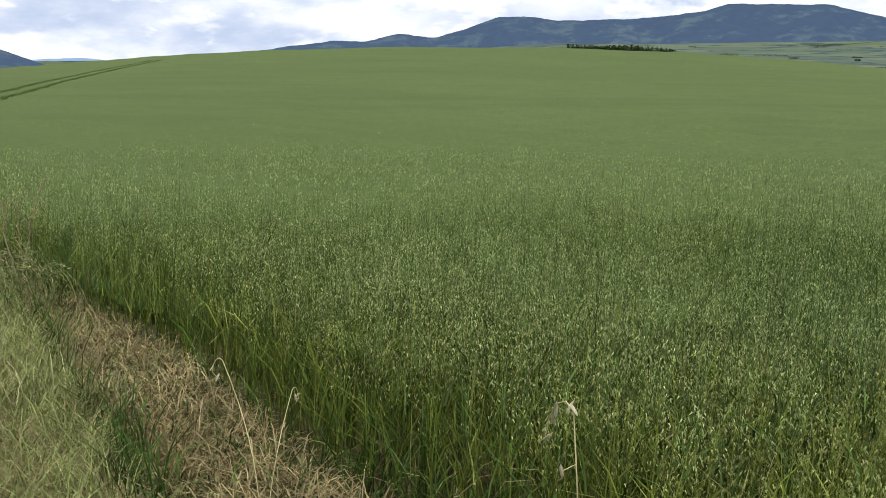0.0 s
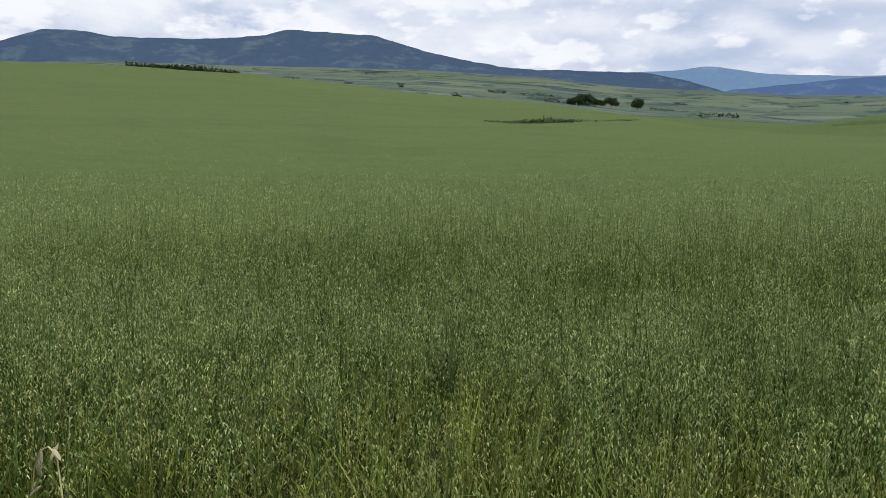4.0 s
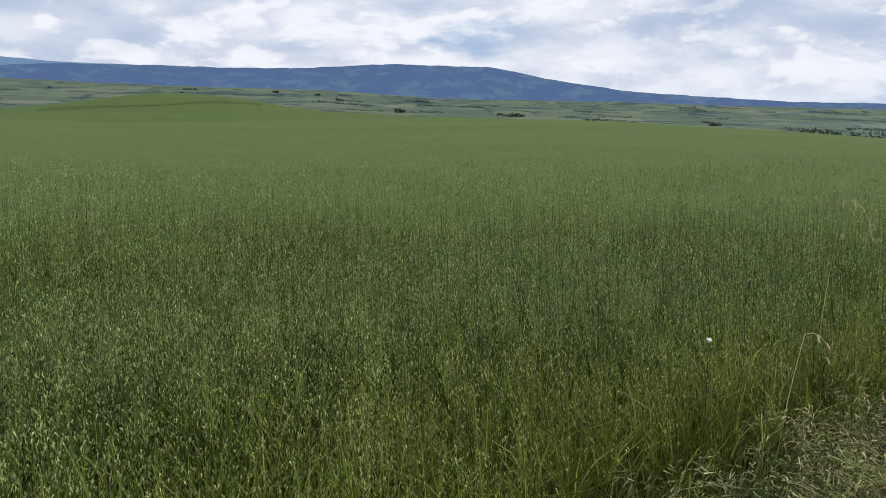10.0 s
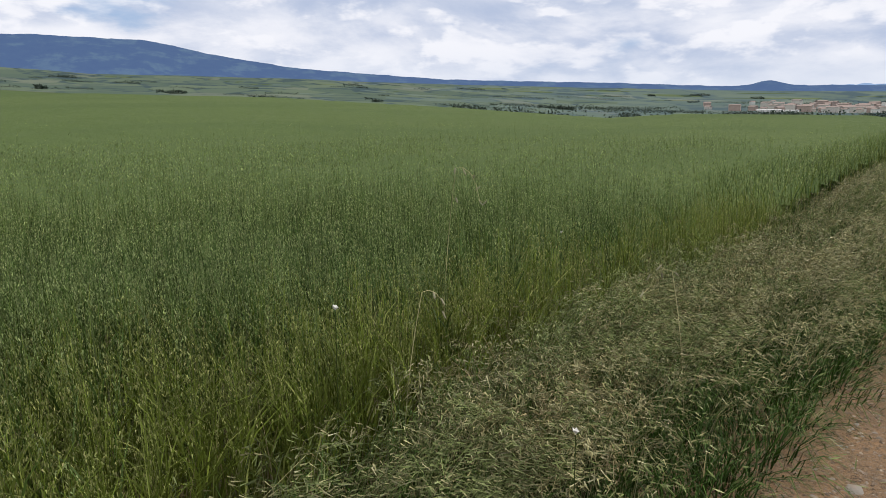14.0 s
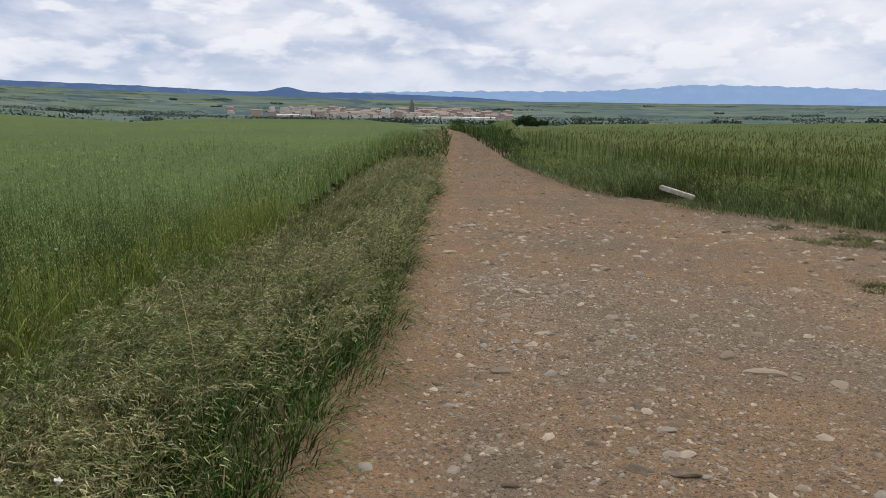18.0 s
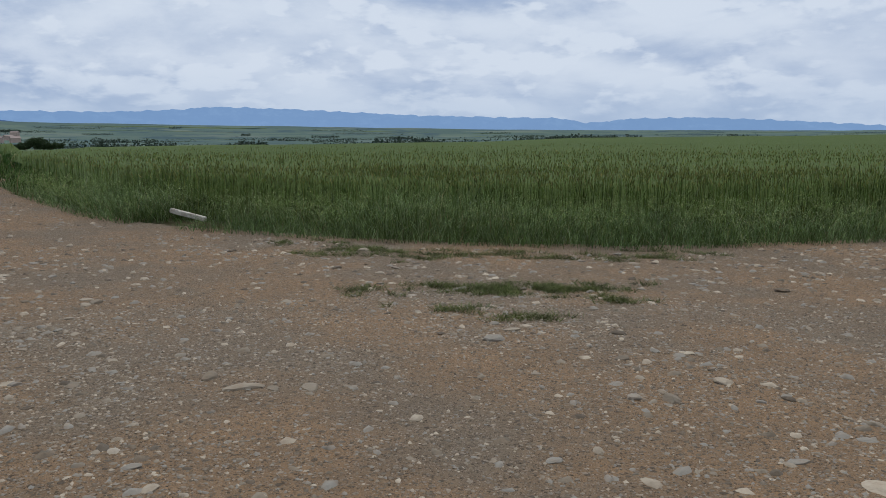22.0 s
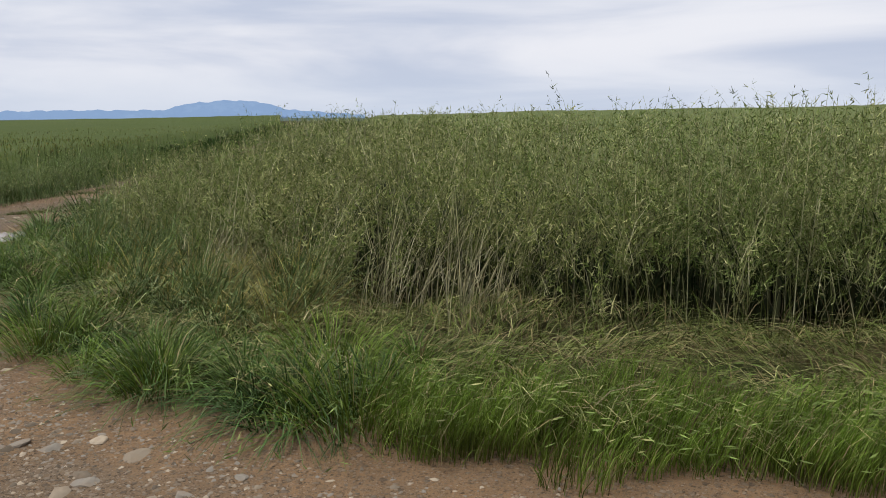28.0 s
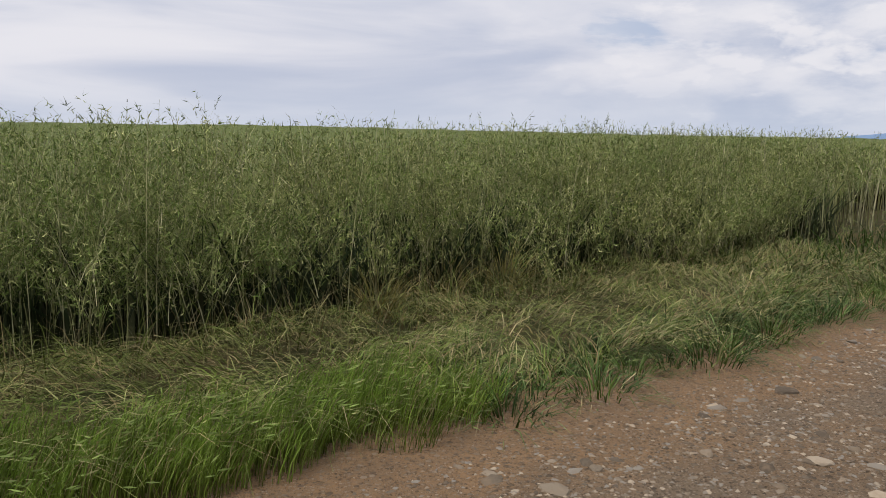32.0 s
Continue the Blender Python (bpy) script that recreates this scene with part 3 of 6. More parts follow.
def land(x, y):
    """Height of the bare ground."""
    x, y = np.asarray(x, float), np.asarray(y, float)
    r = np.hypot(x, y)
    az = np.degrees(np.arctan2(x, y))
    el = np.tan(np.radians(np.interp(az, CREST_AZ, CREST_EL)))
    rc = np.interp(az, CREST_AZ, CREST_R)
    crop = np.where((az > 138) & (az < 143), 0.2, 0.85)
    zc = rc * el + EYE - crop
    s = np.clip((r - 22) / (rc - 22), 0, 1)
    rise = np.where(zc > 0, s ** 1.25, s * s * (3 - 2 * s))
    near = zc * rise
    b0 = np.tan(np.radians(np.interp(az, BACK_AZ, BACK_NEAR)))
    b1 = np.tan(np.radians(np.interp(az, BACK_AZ, BACK_FAR)))
    t = np.clip((r - 420) / 2400, 0, 1)
    t = t ** 1.5
    back = EYE + r * (b0 + (b1 - b0) * t) + soft_noise(x, y, 0.006) * np.clip((r - 300) / 400, 0, 1) * 3.0
    back += 10.5 * np.exp(-((az - 64) / 8.0) ** 2 - ((r - 420) / 120) ** 2)
    back = np.minimum(back, r * 0.2)
    k = np.clip((r - rc * 1.02) / (420 - rc * 1.02), 0, 1)
    k = k * k * (3 - 2 * k)
    dip = -0.012 * np.clip(r - rc, 0, 160)
    z = np.where(r < rc, near, (zc + dip) * (1 - k) + back * k)
    bumps = soft_noise(x, y, 0.11, 2.0) * 0.06 * np.clip((r - 18) / 20, 0, 1)
    return z + bumps


def track_z(x, y):
    """The worn surface of the track: ruts, hollows, a low crown."""
    hollow = -0.05 * np.exp(-(np.hypot(x - PUDDLE[0], y - PUDDLE[1]) / 0.9) ** 2)
    waves = 0.022 * soft_noise(x, y, 0.9, 1.0) + 0.012 * soft_noise(x, y, 3.1, 4.0) + 0.005 * soft_noise(x, y, 9.0, 7.0)
    calm = np.clip(np.hypot(x - PUDDLE[0], y - PUDDLE[1]) / 1.6, 0, 1) ** 2
    return hollow + waves * calm + land(x, y)


# ---- ground, one sheet to the horizon ----
def build_ground():
    az = np.radians(np.arange(0, 360, 0.9))
    r = np.concatenate([np.linspace(0.5, 24, 14), np.geomspace(25, 4700, 100)])
    A, R = np.meshgrid(az, r)
    x, y = R * np.sin(A), R * np.cos(A)
    z = land(x, y) - 0.07 * (R < 70) - 0.1 * (R > 70)
    v = np.stack([x, y, z], -1).reshape(-1, 3)
    na, nr = len(az), len(r)
    i, j = np.meshgrid(np.arange(na), np.arange(nr - 1))
    f = np.stack([j * na + i, (j + 1) * na + i, (j + 1) * na + (i + 1) % na, j * na + (i + 1) % na], -1).reshape(-1, 4)
    rr = R[:-1].ravel()
    aa = np.degrees(A[:-1].ravel())
    aa = np.where(aa > 180, aa - 360, aa)
    rc = np.interp(aa, CREST_AZ, CREST_R)
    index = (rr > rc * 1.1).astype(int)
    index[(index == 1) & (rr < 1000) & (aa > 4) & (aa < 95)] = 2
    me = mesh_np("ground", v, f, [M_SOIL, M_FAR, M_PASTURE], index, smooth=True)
    return tagged(new("ground", me), "rolling farmland of green fields reaching the hills", "ground", "", "structure")


ground = build_ground()


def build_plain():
    """The far plain and foothills with blue haze in their emission, laid over the ground sheet."""
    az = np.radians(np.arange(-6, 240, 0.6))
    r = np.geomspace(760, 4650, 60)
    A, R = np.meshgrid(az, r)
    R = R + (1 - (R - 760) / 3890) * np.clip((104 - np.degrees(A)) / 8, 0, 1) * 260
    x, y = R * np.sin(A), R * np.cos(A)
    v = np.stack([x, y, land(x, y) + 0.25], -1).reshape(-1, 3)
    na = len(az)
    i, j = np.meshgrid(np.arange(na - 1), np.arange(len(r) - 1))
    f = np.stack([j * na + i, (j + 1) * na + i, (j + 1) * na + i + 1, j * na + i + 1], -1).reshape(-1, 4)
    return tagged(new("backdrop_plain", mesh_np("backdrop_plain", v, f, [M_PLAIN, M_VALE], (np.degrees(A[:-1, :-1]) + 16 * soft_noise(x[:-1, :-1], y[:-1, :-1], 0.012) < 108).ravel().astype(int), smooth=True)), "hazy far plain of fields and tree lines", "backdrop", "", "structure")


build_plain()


def build_track():
    """The stony track and its side branch as one uneven sheet, running under the grass at its edges."""
    def sheet(x0, x1, y0, y1, step, keep):
        xs, ys = np.arange(x0, x1, step), np.arange(y0, y1, step)
        X, Y = np.meshgrid(xs, ys)
        v = np.stack([X, Y, track_z(X, Y)], -1).reshape(-1, 3)
        nx = len(xs)
        i, j = np.meshgrid(np.arange(nx - 1), np.arange(len(ys) - 1))
        f = np.stack([j * nx + i, j * nx + i + 1, (j + 1) * nx + i + 1, (j + 1) * nx + i], -1).reshape(-1, 4)
        c = v[f].mean(1)
        ok = inside(ROAD, c[:, 0], c[:, 1])
        for line in (NE_EDGE, S_EDGE, W_EDGE):
            ok |= edge_distance(line, c[:, 0], c[:, 1]) < 0.45
        ok &= keep(c[:, 0], c[:, 1])
        f = f[ok]
        used, inv = np.unique(f, return_inverse=True)
        return v[used], inv.reshape(-1, 4)

    near = lambda x, y: (abs(x) < 14.4) & (y > -20) & (y < 10)
    v1, f1 = sheet(-14.4, 14.4, -20, 10, 0.12, near)
    v2, f2 = sheet(-60, 60, -66, 26, 0.4, lambda x, y: ~((abs(x) < 14.2) & (y > -19.8) & (y < 9.8)))
    v = np.concatenate([v1, v2])
    off = np.minimum.reduce([edge_distance(line, v[:, 0], v[:, 1]) for line in (NE_EDGE, W_EDGE)])
    me = mesh_np("road", v, np.concatenate([f1, f2 + len(v1)]), [M_ROAD], along=np.clip(1.1 - off / 1.1, 0, 1), smooth=True)
    return tagged(new("road", me), "stony farm track of reddish earth and pale stones", "road", "", "structure")


road = build_track()


# ---- crops seen as closed canopies ----
def canopy(name, poly, line, az0, az1, r0, heights, inset, slope, mat, label):
    """A closed crop surface under the plants: heights gives distances and how high the leaves close there."""
    az = np.radians(np.arange(az0, az1 + 0.01, 0.6))
    r = np.geomspace(r0, 300, 150)
    A, R = np.meshgrid(az, r)
    d = np.degrees(A)
    d = np.where(d > 180, d - 360, d)
    rc = np.interp(d, CREST_AZ, CREST_R)
    x, y = R * np.sin(A), R * np.cos(A)
    rim = np.clip(0.35 + 0.65 * (edge_distance(line, x, y) - inset) / slope, 0.35, 1)
    z = land(x, y) + np.interp(R, *heights) * rim + (0.05 * soft_noise(x, y, 1.1, 3.0) + 0.03 * soft_noise(x, y, 3.7, 1.0))
    v = np.stack([x, y, z], -1).reshape(-1, 3)
    na = len(az)
    i, j = np.meshgrid(np.arange(na - 1), np.arange(len(r) - 1))
    f = np.stack([j * na + i, (j + 1) * na + i, (j + 1) * na + i + 1, j * na + i + 1], -1).reshape(-1, 4)
    c = v[f].mean(1)
    ok = inside(poly, c[:, 0], c[:, 1]) & (edge_distance(line, c[:, 0], c[:, 1]) > inset) & (R[:-1, :-1] < rc[:-1, :-1] * 1.12).ravel()
    f = f[ok]
    used, inv = np.unique(f, return_inverse=True)
    me = mesh_np(name, v[used], inv.reshape(-1, 4), [mat], smooth=True)
    return tagged(new(name, me), label, "crop", "", "stuff")


canopy("oat_field", OATS, OAT_EDGE, -45, 142, 7.0, ([7, 9, 13, 20, 35, 60], [0.0, 0.28, 0.60, 0.75, 0.82, 0.85]), 0.3, 1.2, M_OAT_FIELD, "wide field of green oats rolling up to a crest")
canopy("wheat_field", WHEAT, WHEAT_EDGE, 138, 232, 12, ([12, 16, 30, 60], [0.74, 0.80, 0.86, 0.90]), 0.4, 0.8, M_WHEAT_FIELD, "field of green wheat stretching to the skyline")
canopy("rape_field", RAPE, RAPE_EDGE, 215, 325, 5.5, ([5.5, 10, 20, 60], [1.0, 1.05, 1.2, 1.42]), 2.4, 2.0, M_RAPE_FIELD, "field of tall podding rapeseed")


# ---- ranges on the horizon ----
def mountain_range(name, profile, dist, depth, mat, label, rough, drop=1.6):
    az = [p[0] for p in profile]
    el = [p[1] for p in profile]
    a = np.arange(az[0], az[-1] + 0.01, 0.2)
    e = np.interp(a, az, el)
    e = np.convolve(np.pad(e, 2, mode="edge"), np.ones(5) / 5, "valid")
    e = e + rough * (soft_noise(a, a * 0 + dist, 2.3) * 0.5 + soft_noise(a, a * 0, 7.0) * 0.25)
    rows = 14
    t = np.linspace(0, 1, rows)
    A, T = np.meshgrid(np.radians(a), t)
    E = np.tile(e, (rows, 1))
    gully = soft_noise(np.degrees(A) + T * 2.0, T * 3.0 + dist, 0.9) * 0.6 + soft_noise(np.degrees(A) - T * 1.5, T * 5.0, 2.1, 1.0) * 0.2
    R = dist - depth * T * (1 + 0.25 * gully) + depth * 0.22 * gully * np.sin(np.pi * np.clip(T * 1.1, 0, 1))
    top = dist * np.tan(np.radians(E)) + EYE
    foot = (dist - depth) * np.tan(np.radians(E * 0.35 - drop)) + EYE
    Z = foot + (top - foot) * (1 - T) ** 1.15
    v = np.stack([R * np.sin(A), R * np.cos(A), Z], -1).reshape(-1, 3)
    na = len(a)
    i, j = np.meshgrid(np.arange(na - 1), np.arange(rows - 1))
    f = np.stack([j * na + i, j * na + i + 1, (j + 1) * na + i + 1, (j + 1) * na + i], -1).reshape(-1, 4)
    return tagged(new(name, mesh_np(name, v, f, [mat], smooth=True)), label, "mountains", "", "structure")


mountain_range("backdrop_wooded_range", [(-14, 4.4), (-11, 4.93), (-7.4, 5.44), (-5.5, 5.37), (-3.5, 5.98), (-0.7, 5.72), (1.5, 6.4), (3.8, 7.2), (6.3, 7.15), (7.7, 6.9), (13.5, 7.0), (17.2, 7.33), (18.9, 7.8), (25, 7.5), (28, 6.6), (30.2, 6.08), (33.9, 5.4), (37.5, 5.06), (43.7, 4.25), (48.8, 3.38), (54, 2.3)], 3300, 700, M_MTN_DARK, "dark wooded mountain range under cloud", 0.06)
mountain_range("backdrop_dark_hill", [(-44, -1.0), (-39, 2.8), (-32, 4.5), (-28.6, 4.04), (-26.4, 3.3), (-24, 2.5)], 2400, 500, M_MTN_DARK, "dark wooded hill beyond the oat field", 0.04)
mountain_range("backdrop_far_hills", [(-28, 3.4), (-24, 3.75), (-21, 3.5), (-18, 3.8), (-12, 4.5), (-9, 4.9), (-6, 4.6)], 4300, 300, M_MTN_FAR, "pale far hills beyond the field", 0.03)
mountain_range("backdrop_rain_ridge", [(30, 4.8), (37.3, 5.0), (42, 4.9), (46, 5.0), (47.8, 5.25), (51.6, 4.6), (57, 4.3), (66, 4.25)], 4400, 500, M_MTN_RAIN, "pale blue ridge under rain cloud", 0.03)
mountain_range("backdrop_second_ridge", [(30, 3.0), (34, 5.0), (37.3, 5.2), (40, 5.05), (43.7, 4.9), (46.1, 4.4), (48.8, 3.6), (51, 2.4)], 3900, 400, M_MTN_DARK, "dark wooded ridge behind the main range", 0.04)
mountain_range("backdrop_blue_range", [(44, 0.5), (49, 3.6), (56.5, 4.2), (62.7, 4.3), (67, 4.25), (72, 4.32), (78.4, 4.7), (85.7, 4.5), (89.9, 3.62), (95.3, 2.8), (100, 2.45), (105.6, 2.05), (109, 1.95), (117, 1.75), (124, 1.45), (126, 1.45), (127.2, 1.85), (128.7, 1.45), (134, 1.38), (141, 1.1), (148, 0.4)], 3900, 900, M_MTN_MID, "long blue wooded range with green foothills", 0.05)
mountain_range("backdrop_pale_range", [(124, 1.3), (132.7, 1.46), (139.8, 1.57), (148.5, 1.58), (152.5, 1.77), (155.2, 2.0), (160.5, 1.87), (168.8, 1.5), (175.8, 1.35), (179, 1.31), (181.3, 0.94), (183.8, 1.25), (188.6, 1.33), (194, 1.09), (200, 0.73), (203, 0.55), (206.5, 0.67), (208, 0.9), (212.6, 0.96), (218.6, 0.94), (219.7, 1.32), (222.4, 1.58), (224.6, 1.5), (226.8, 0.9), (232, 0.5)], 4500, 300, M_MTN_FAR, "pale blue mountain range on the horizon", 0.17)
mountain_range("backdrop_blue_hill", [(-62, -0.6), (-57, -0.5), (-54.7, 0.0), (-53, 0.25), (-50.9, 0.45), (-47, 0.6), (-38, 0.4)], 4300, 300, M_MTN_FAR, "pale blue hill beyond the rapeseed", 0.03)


# ---- crops and grasses as plants ----
def scatter(rng, poly, n_per_m2, r0, r1, az0=-180, az1=180, gaps=0.0):
    """Feet of plants in a ring and a sector, inside a plot."""
    a0, a1 = np.radians(az0), np.radians(az1)
    n = int(n_per_m2 * (a1 - a0) / 2 * (r1 ** 2 - r0 ** 2))
    a = rng.uniform(a0, a1, n)
    r = np.sqrt(rng.uniform(r0 ** 2, r1 ** 2, n))
    x, y = r * np.sin(a), r * np.cos(a)
    ok = inside(poly, x, y)
    if gaps:
        cx, cy = np.floor(x / 0.15), np.floor(y / 0.15)
        h1, h2 = (np.sin(cx * 12.9898 + cy * 78.233 + q) * 43758.5453 % 1.0 for q in (0.0, 1.7))
        x, y = x + 0.6 * ((cx + 0.2 + 0.6 * h1) * 0.15 - x), y + 0.6 * ((cy + 0.2 + 0.6 * h2) * 0.15 - y)
        ok &= soft_noise(x, y, 2.6, 6.0) + 0.7 * soft_noise(x, y, 7.1, 2.0) + 0.6 * soft_noise(x, y, 0.55, 8.0) > rng.uniform(-2.2, -2.2 + 3.2 * gaps, n)
    x, y = x[ok], y[ok]
    return np.stack([x, y, land(x, y) - 0.05], 1)


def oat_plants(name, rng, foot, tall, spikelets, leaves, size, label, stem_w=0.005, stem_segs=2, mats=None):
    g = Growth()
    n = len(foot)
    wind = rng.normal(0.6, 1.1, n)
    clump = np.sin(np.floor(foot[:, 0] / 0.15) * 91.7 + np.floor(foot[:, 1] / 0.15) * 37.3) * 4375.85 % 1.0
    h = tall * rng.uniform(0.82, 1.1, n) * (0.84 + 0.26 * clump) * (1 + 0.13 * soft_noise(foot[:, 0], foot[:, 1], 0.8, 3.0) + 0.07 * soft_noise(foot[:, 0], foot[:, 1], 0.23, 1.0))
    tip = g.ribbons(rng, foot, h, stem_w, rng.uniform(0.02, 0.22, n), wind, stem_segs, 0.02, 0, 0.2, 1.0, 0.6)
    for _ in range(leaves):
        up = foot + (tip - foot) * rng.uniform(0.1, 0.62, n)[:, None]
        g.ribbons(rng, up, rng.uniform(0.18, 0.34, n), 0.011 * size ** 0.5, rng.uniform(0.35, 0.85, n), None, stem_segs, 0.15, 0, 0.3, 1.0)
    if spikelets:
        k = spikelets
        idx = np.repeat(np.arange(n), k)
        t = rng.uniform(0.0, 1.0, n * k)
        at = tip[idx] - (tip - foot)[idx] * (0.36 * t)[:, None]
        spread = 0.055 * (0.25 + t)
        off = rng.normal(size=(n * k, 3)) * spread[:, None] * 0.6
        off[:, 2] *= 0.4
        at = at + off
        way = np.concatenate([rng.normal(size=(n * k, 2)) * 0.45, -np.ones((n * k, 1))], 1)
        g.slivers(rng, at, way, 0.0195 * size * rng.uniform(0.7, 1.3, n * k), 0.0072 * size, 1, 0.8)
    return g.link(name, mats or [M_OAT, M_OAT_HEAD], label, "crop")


rng = np.random.default_rng(11)
f = scatter(rng, OATS, 430, 1.2, 5.2, -45, 142, 0.85)
d = edge_distance(OAT_EDGE, f[:, 0], f[:, 1])
ripe = d < 0.78 * np.clip((f[:, 0] + 0.6) / 2, 0.05, 1) * (1 + 0.8 * soft_noise(f[:, 0], f[:, 1], 1.3, 4.0)) + rng.normal(0, 0.4, len(f))
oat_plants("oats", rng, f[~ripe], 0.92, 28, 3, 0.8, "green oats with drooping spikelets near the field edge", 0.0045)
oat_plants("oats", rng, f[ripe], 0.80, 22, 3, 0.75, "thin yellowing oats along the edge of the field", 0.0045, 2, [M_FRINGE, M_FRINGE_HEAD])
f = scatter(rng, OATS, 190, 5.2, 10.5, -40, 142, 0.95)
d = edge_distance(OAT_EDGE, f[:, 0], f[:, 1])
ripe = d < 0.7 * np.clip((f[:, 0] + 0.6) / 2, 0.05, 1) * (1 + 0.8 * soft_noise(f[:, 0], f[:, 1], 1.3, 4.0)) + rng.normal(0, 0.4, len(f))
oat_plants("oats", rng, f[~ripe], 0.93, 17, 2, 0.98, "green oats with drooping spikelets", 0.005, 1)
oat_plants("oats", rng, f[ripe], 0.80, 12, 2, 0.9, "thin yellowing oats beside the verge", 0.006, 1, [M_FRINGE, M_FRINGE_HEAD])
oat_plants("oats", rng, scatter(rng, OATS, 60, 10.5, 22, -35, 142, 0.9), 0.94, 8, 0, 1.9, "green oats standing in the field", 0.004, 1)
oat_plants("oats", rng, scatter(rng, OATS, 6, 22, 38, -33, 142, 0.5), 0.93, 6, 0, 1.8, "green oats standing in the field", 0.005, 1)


def sprays(name, rng, foot, tall, count, size, mats, label, toward=3.7, dry=0.3, lean=(0.35, 0.85), nod=0.42):
    """Fine stalks arching over, their outer third hung with slender spikelets that all trail the same way."""
    g = Growth()
    n = len(foot)
    way = toward + 1.5 * soft_noise(foot[:, 0], foot[:, 1], 1.6, 5.0) + rng.normal(0, 0.5, n)
    straw = soft_noise(foot[:, 0], foot[:, 1], 2.1, 1.0) * 0.35 + rng.uniform(size=n) * 0.65 < dry
    tall = np.broadcast_to(tall, (n,))
    for m, pick in ((0, ~straw), (1, straw)):
        f, hd, c = foot[pick], way[pick], int(pick.sum())
        h = tall[pick] * rng.uniform(0.7, 1.15, c)
        ln = rng.uniform(*lean, c)
        g.ribbons(rng, f, h, 0.0028 * size, ln, hd, 4, nod, m, 0.4, 1.0, 0.5)
        idx = np.repeat(np.arange(c), count)
        s = rng.uniform(0.58, 1.0, c * count)
        out, rise = (h * ln)[idx], (h * np.sqrt(1 - ln ** 2))[idx]
        u = np.stack([np.cos(hd), np.sin(hd), np.zeros(c)], 1)[idx]
        at = f[idx] + u * (out * s ** 1.6)[:, None]
        at[:, 2] += rise * (s - nod * s ** 3)
        at += rng.normal(size=at.shape) * 0.014 * size
        run = u * (1.6 * out * s ** 0.6)[:, None]
        run[:, 2] += rise * (1 - 3 * nod * s ** 2)
        run /= np.linalg.norm(run, axis=1, keepdims=True)
        g.slivers(rng, at, run + rng.normal(size=at.shape) * 0.3 - [0, 0, 0.35], 0.030 * size * rng.uniform(0.7, 1.25, c * count), 0.0046 * size, m, 0.9)
    return g.link(name, mats, label, "grass")


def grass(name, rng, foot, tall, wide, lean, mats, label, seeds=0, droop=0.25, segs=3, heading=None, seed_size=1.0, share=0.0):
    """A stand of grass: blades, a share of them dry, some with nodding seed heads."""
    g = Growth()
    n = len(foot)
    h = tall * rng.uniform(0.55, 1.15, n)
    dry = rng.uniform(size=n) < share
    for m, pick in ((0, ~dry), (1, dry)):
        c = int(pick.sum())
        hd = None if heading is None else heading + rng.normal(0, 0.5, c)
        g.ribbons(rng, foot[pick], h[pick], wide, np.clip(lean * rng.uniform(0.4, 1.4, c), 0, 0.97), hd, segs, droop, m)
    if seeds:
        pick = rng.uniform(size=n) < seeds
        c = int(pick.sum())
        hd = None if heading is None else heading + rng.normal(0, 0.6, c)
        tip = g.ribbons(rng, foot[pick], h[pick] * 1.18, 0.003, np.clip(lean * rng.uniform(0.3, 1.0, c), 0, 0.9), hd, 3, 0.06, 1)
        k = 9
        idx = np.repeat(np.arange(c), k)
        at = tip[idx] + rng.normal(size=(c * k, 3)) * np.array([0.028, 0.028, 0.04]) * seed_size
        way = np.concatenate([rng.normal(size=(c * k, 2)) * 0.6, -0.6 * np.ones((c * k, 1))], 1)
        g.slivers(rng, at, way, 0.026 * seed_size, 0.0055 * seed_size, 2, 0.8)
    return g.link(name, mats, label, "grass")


# verge between the track and the oats
STRAW = [(-4.9, 8.0), (-4.3, 8.2), (-2.9, 6.7), (-2.0, 5.7), (-1.3, 4.7), (-0.5, 3.6), (0.15, 2.6), (0.1, 2.0), (-0.6, 2.1), (-1.0, 2.9), (-1.5, 3.9), (-2.4, 5.1), (-3.5, 6.8)]
FINE = [(-4.6, 7.6), (-3.6, 6.7), (-2.6, 5.3), (-2.0, 4.4), (-1.5, 3.5), (-1.1, 2.8), (-1.6, 2.7), (-2.9, 4.3), (-4.9, 6.7)]
f = scatter(rng, VERGE_NE, 640, 0.9, 7.5, -45, 150)
f = f[~inside(STRAW, f[:, 0], f[:, 1]) & ~inside(FINE, f[:, 0], f[:, 1])]
e = edge_distance(NE_EDGE, f[:, 0], f[:, 1])
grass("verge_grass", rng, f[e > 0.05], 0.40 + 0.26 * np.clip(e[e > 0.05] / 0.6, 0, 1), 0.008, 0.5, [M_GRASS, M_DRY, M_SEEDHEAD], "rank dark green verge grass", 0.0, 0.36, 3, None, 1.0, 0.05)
e = edge_distance(NE_EDGE, f[:, 0], f[:, 1])
p = (e > 0.2) & (f[:, 0] > 0.9) & (soft_noise(f[:, 0], f[:, 1], 3.3, 2.0) + 0.5 * soft_noise(f[:, 0], f[:, 1], 8.0, 1.0) > rng.uniform(-1.3, 0.9, len(f)) + 0.9 * np.clip(1 - e / 0.8, 0, 1))
sprays("verge_seed_grass", rng, f[p], 0.66 + 0.34 * np.clip(e[p] / 1.2, 0, 1), 13, 1.25, [M_SEEDHEAD, M_PALE_SEED], "pale nodding seed heads of the verge grass", 3.7, 0.34, (0.12, 0.68), 0.38)
f = scatter(rng, VERGE_NE, 150, 7.5, 22, -45, 145)
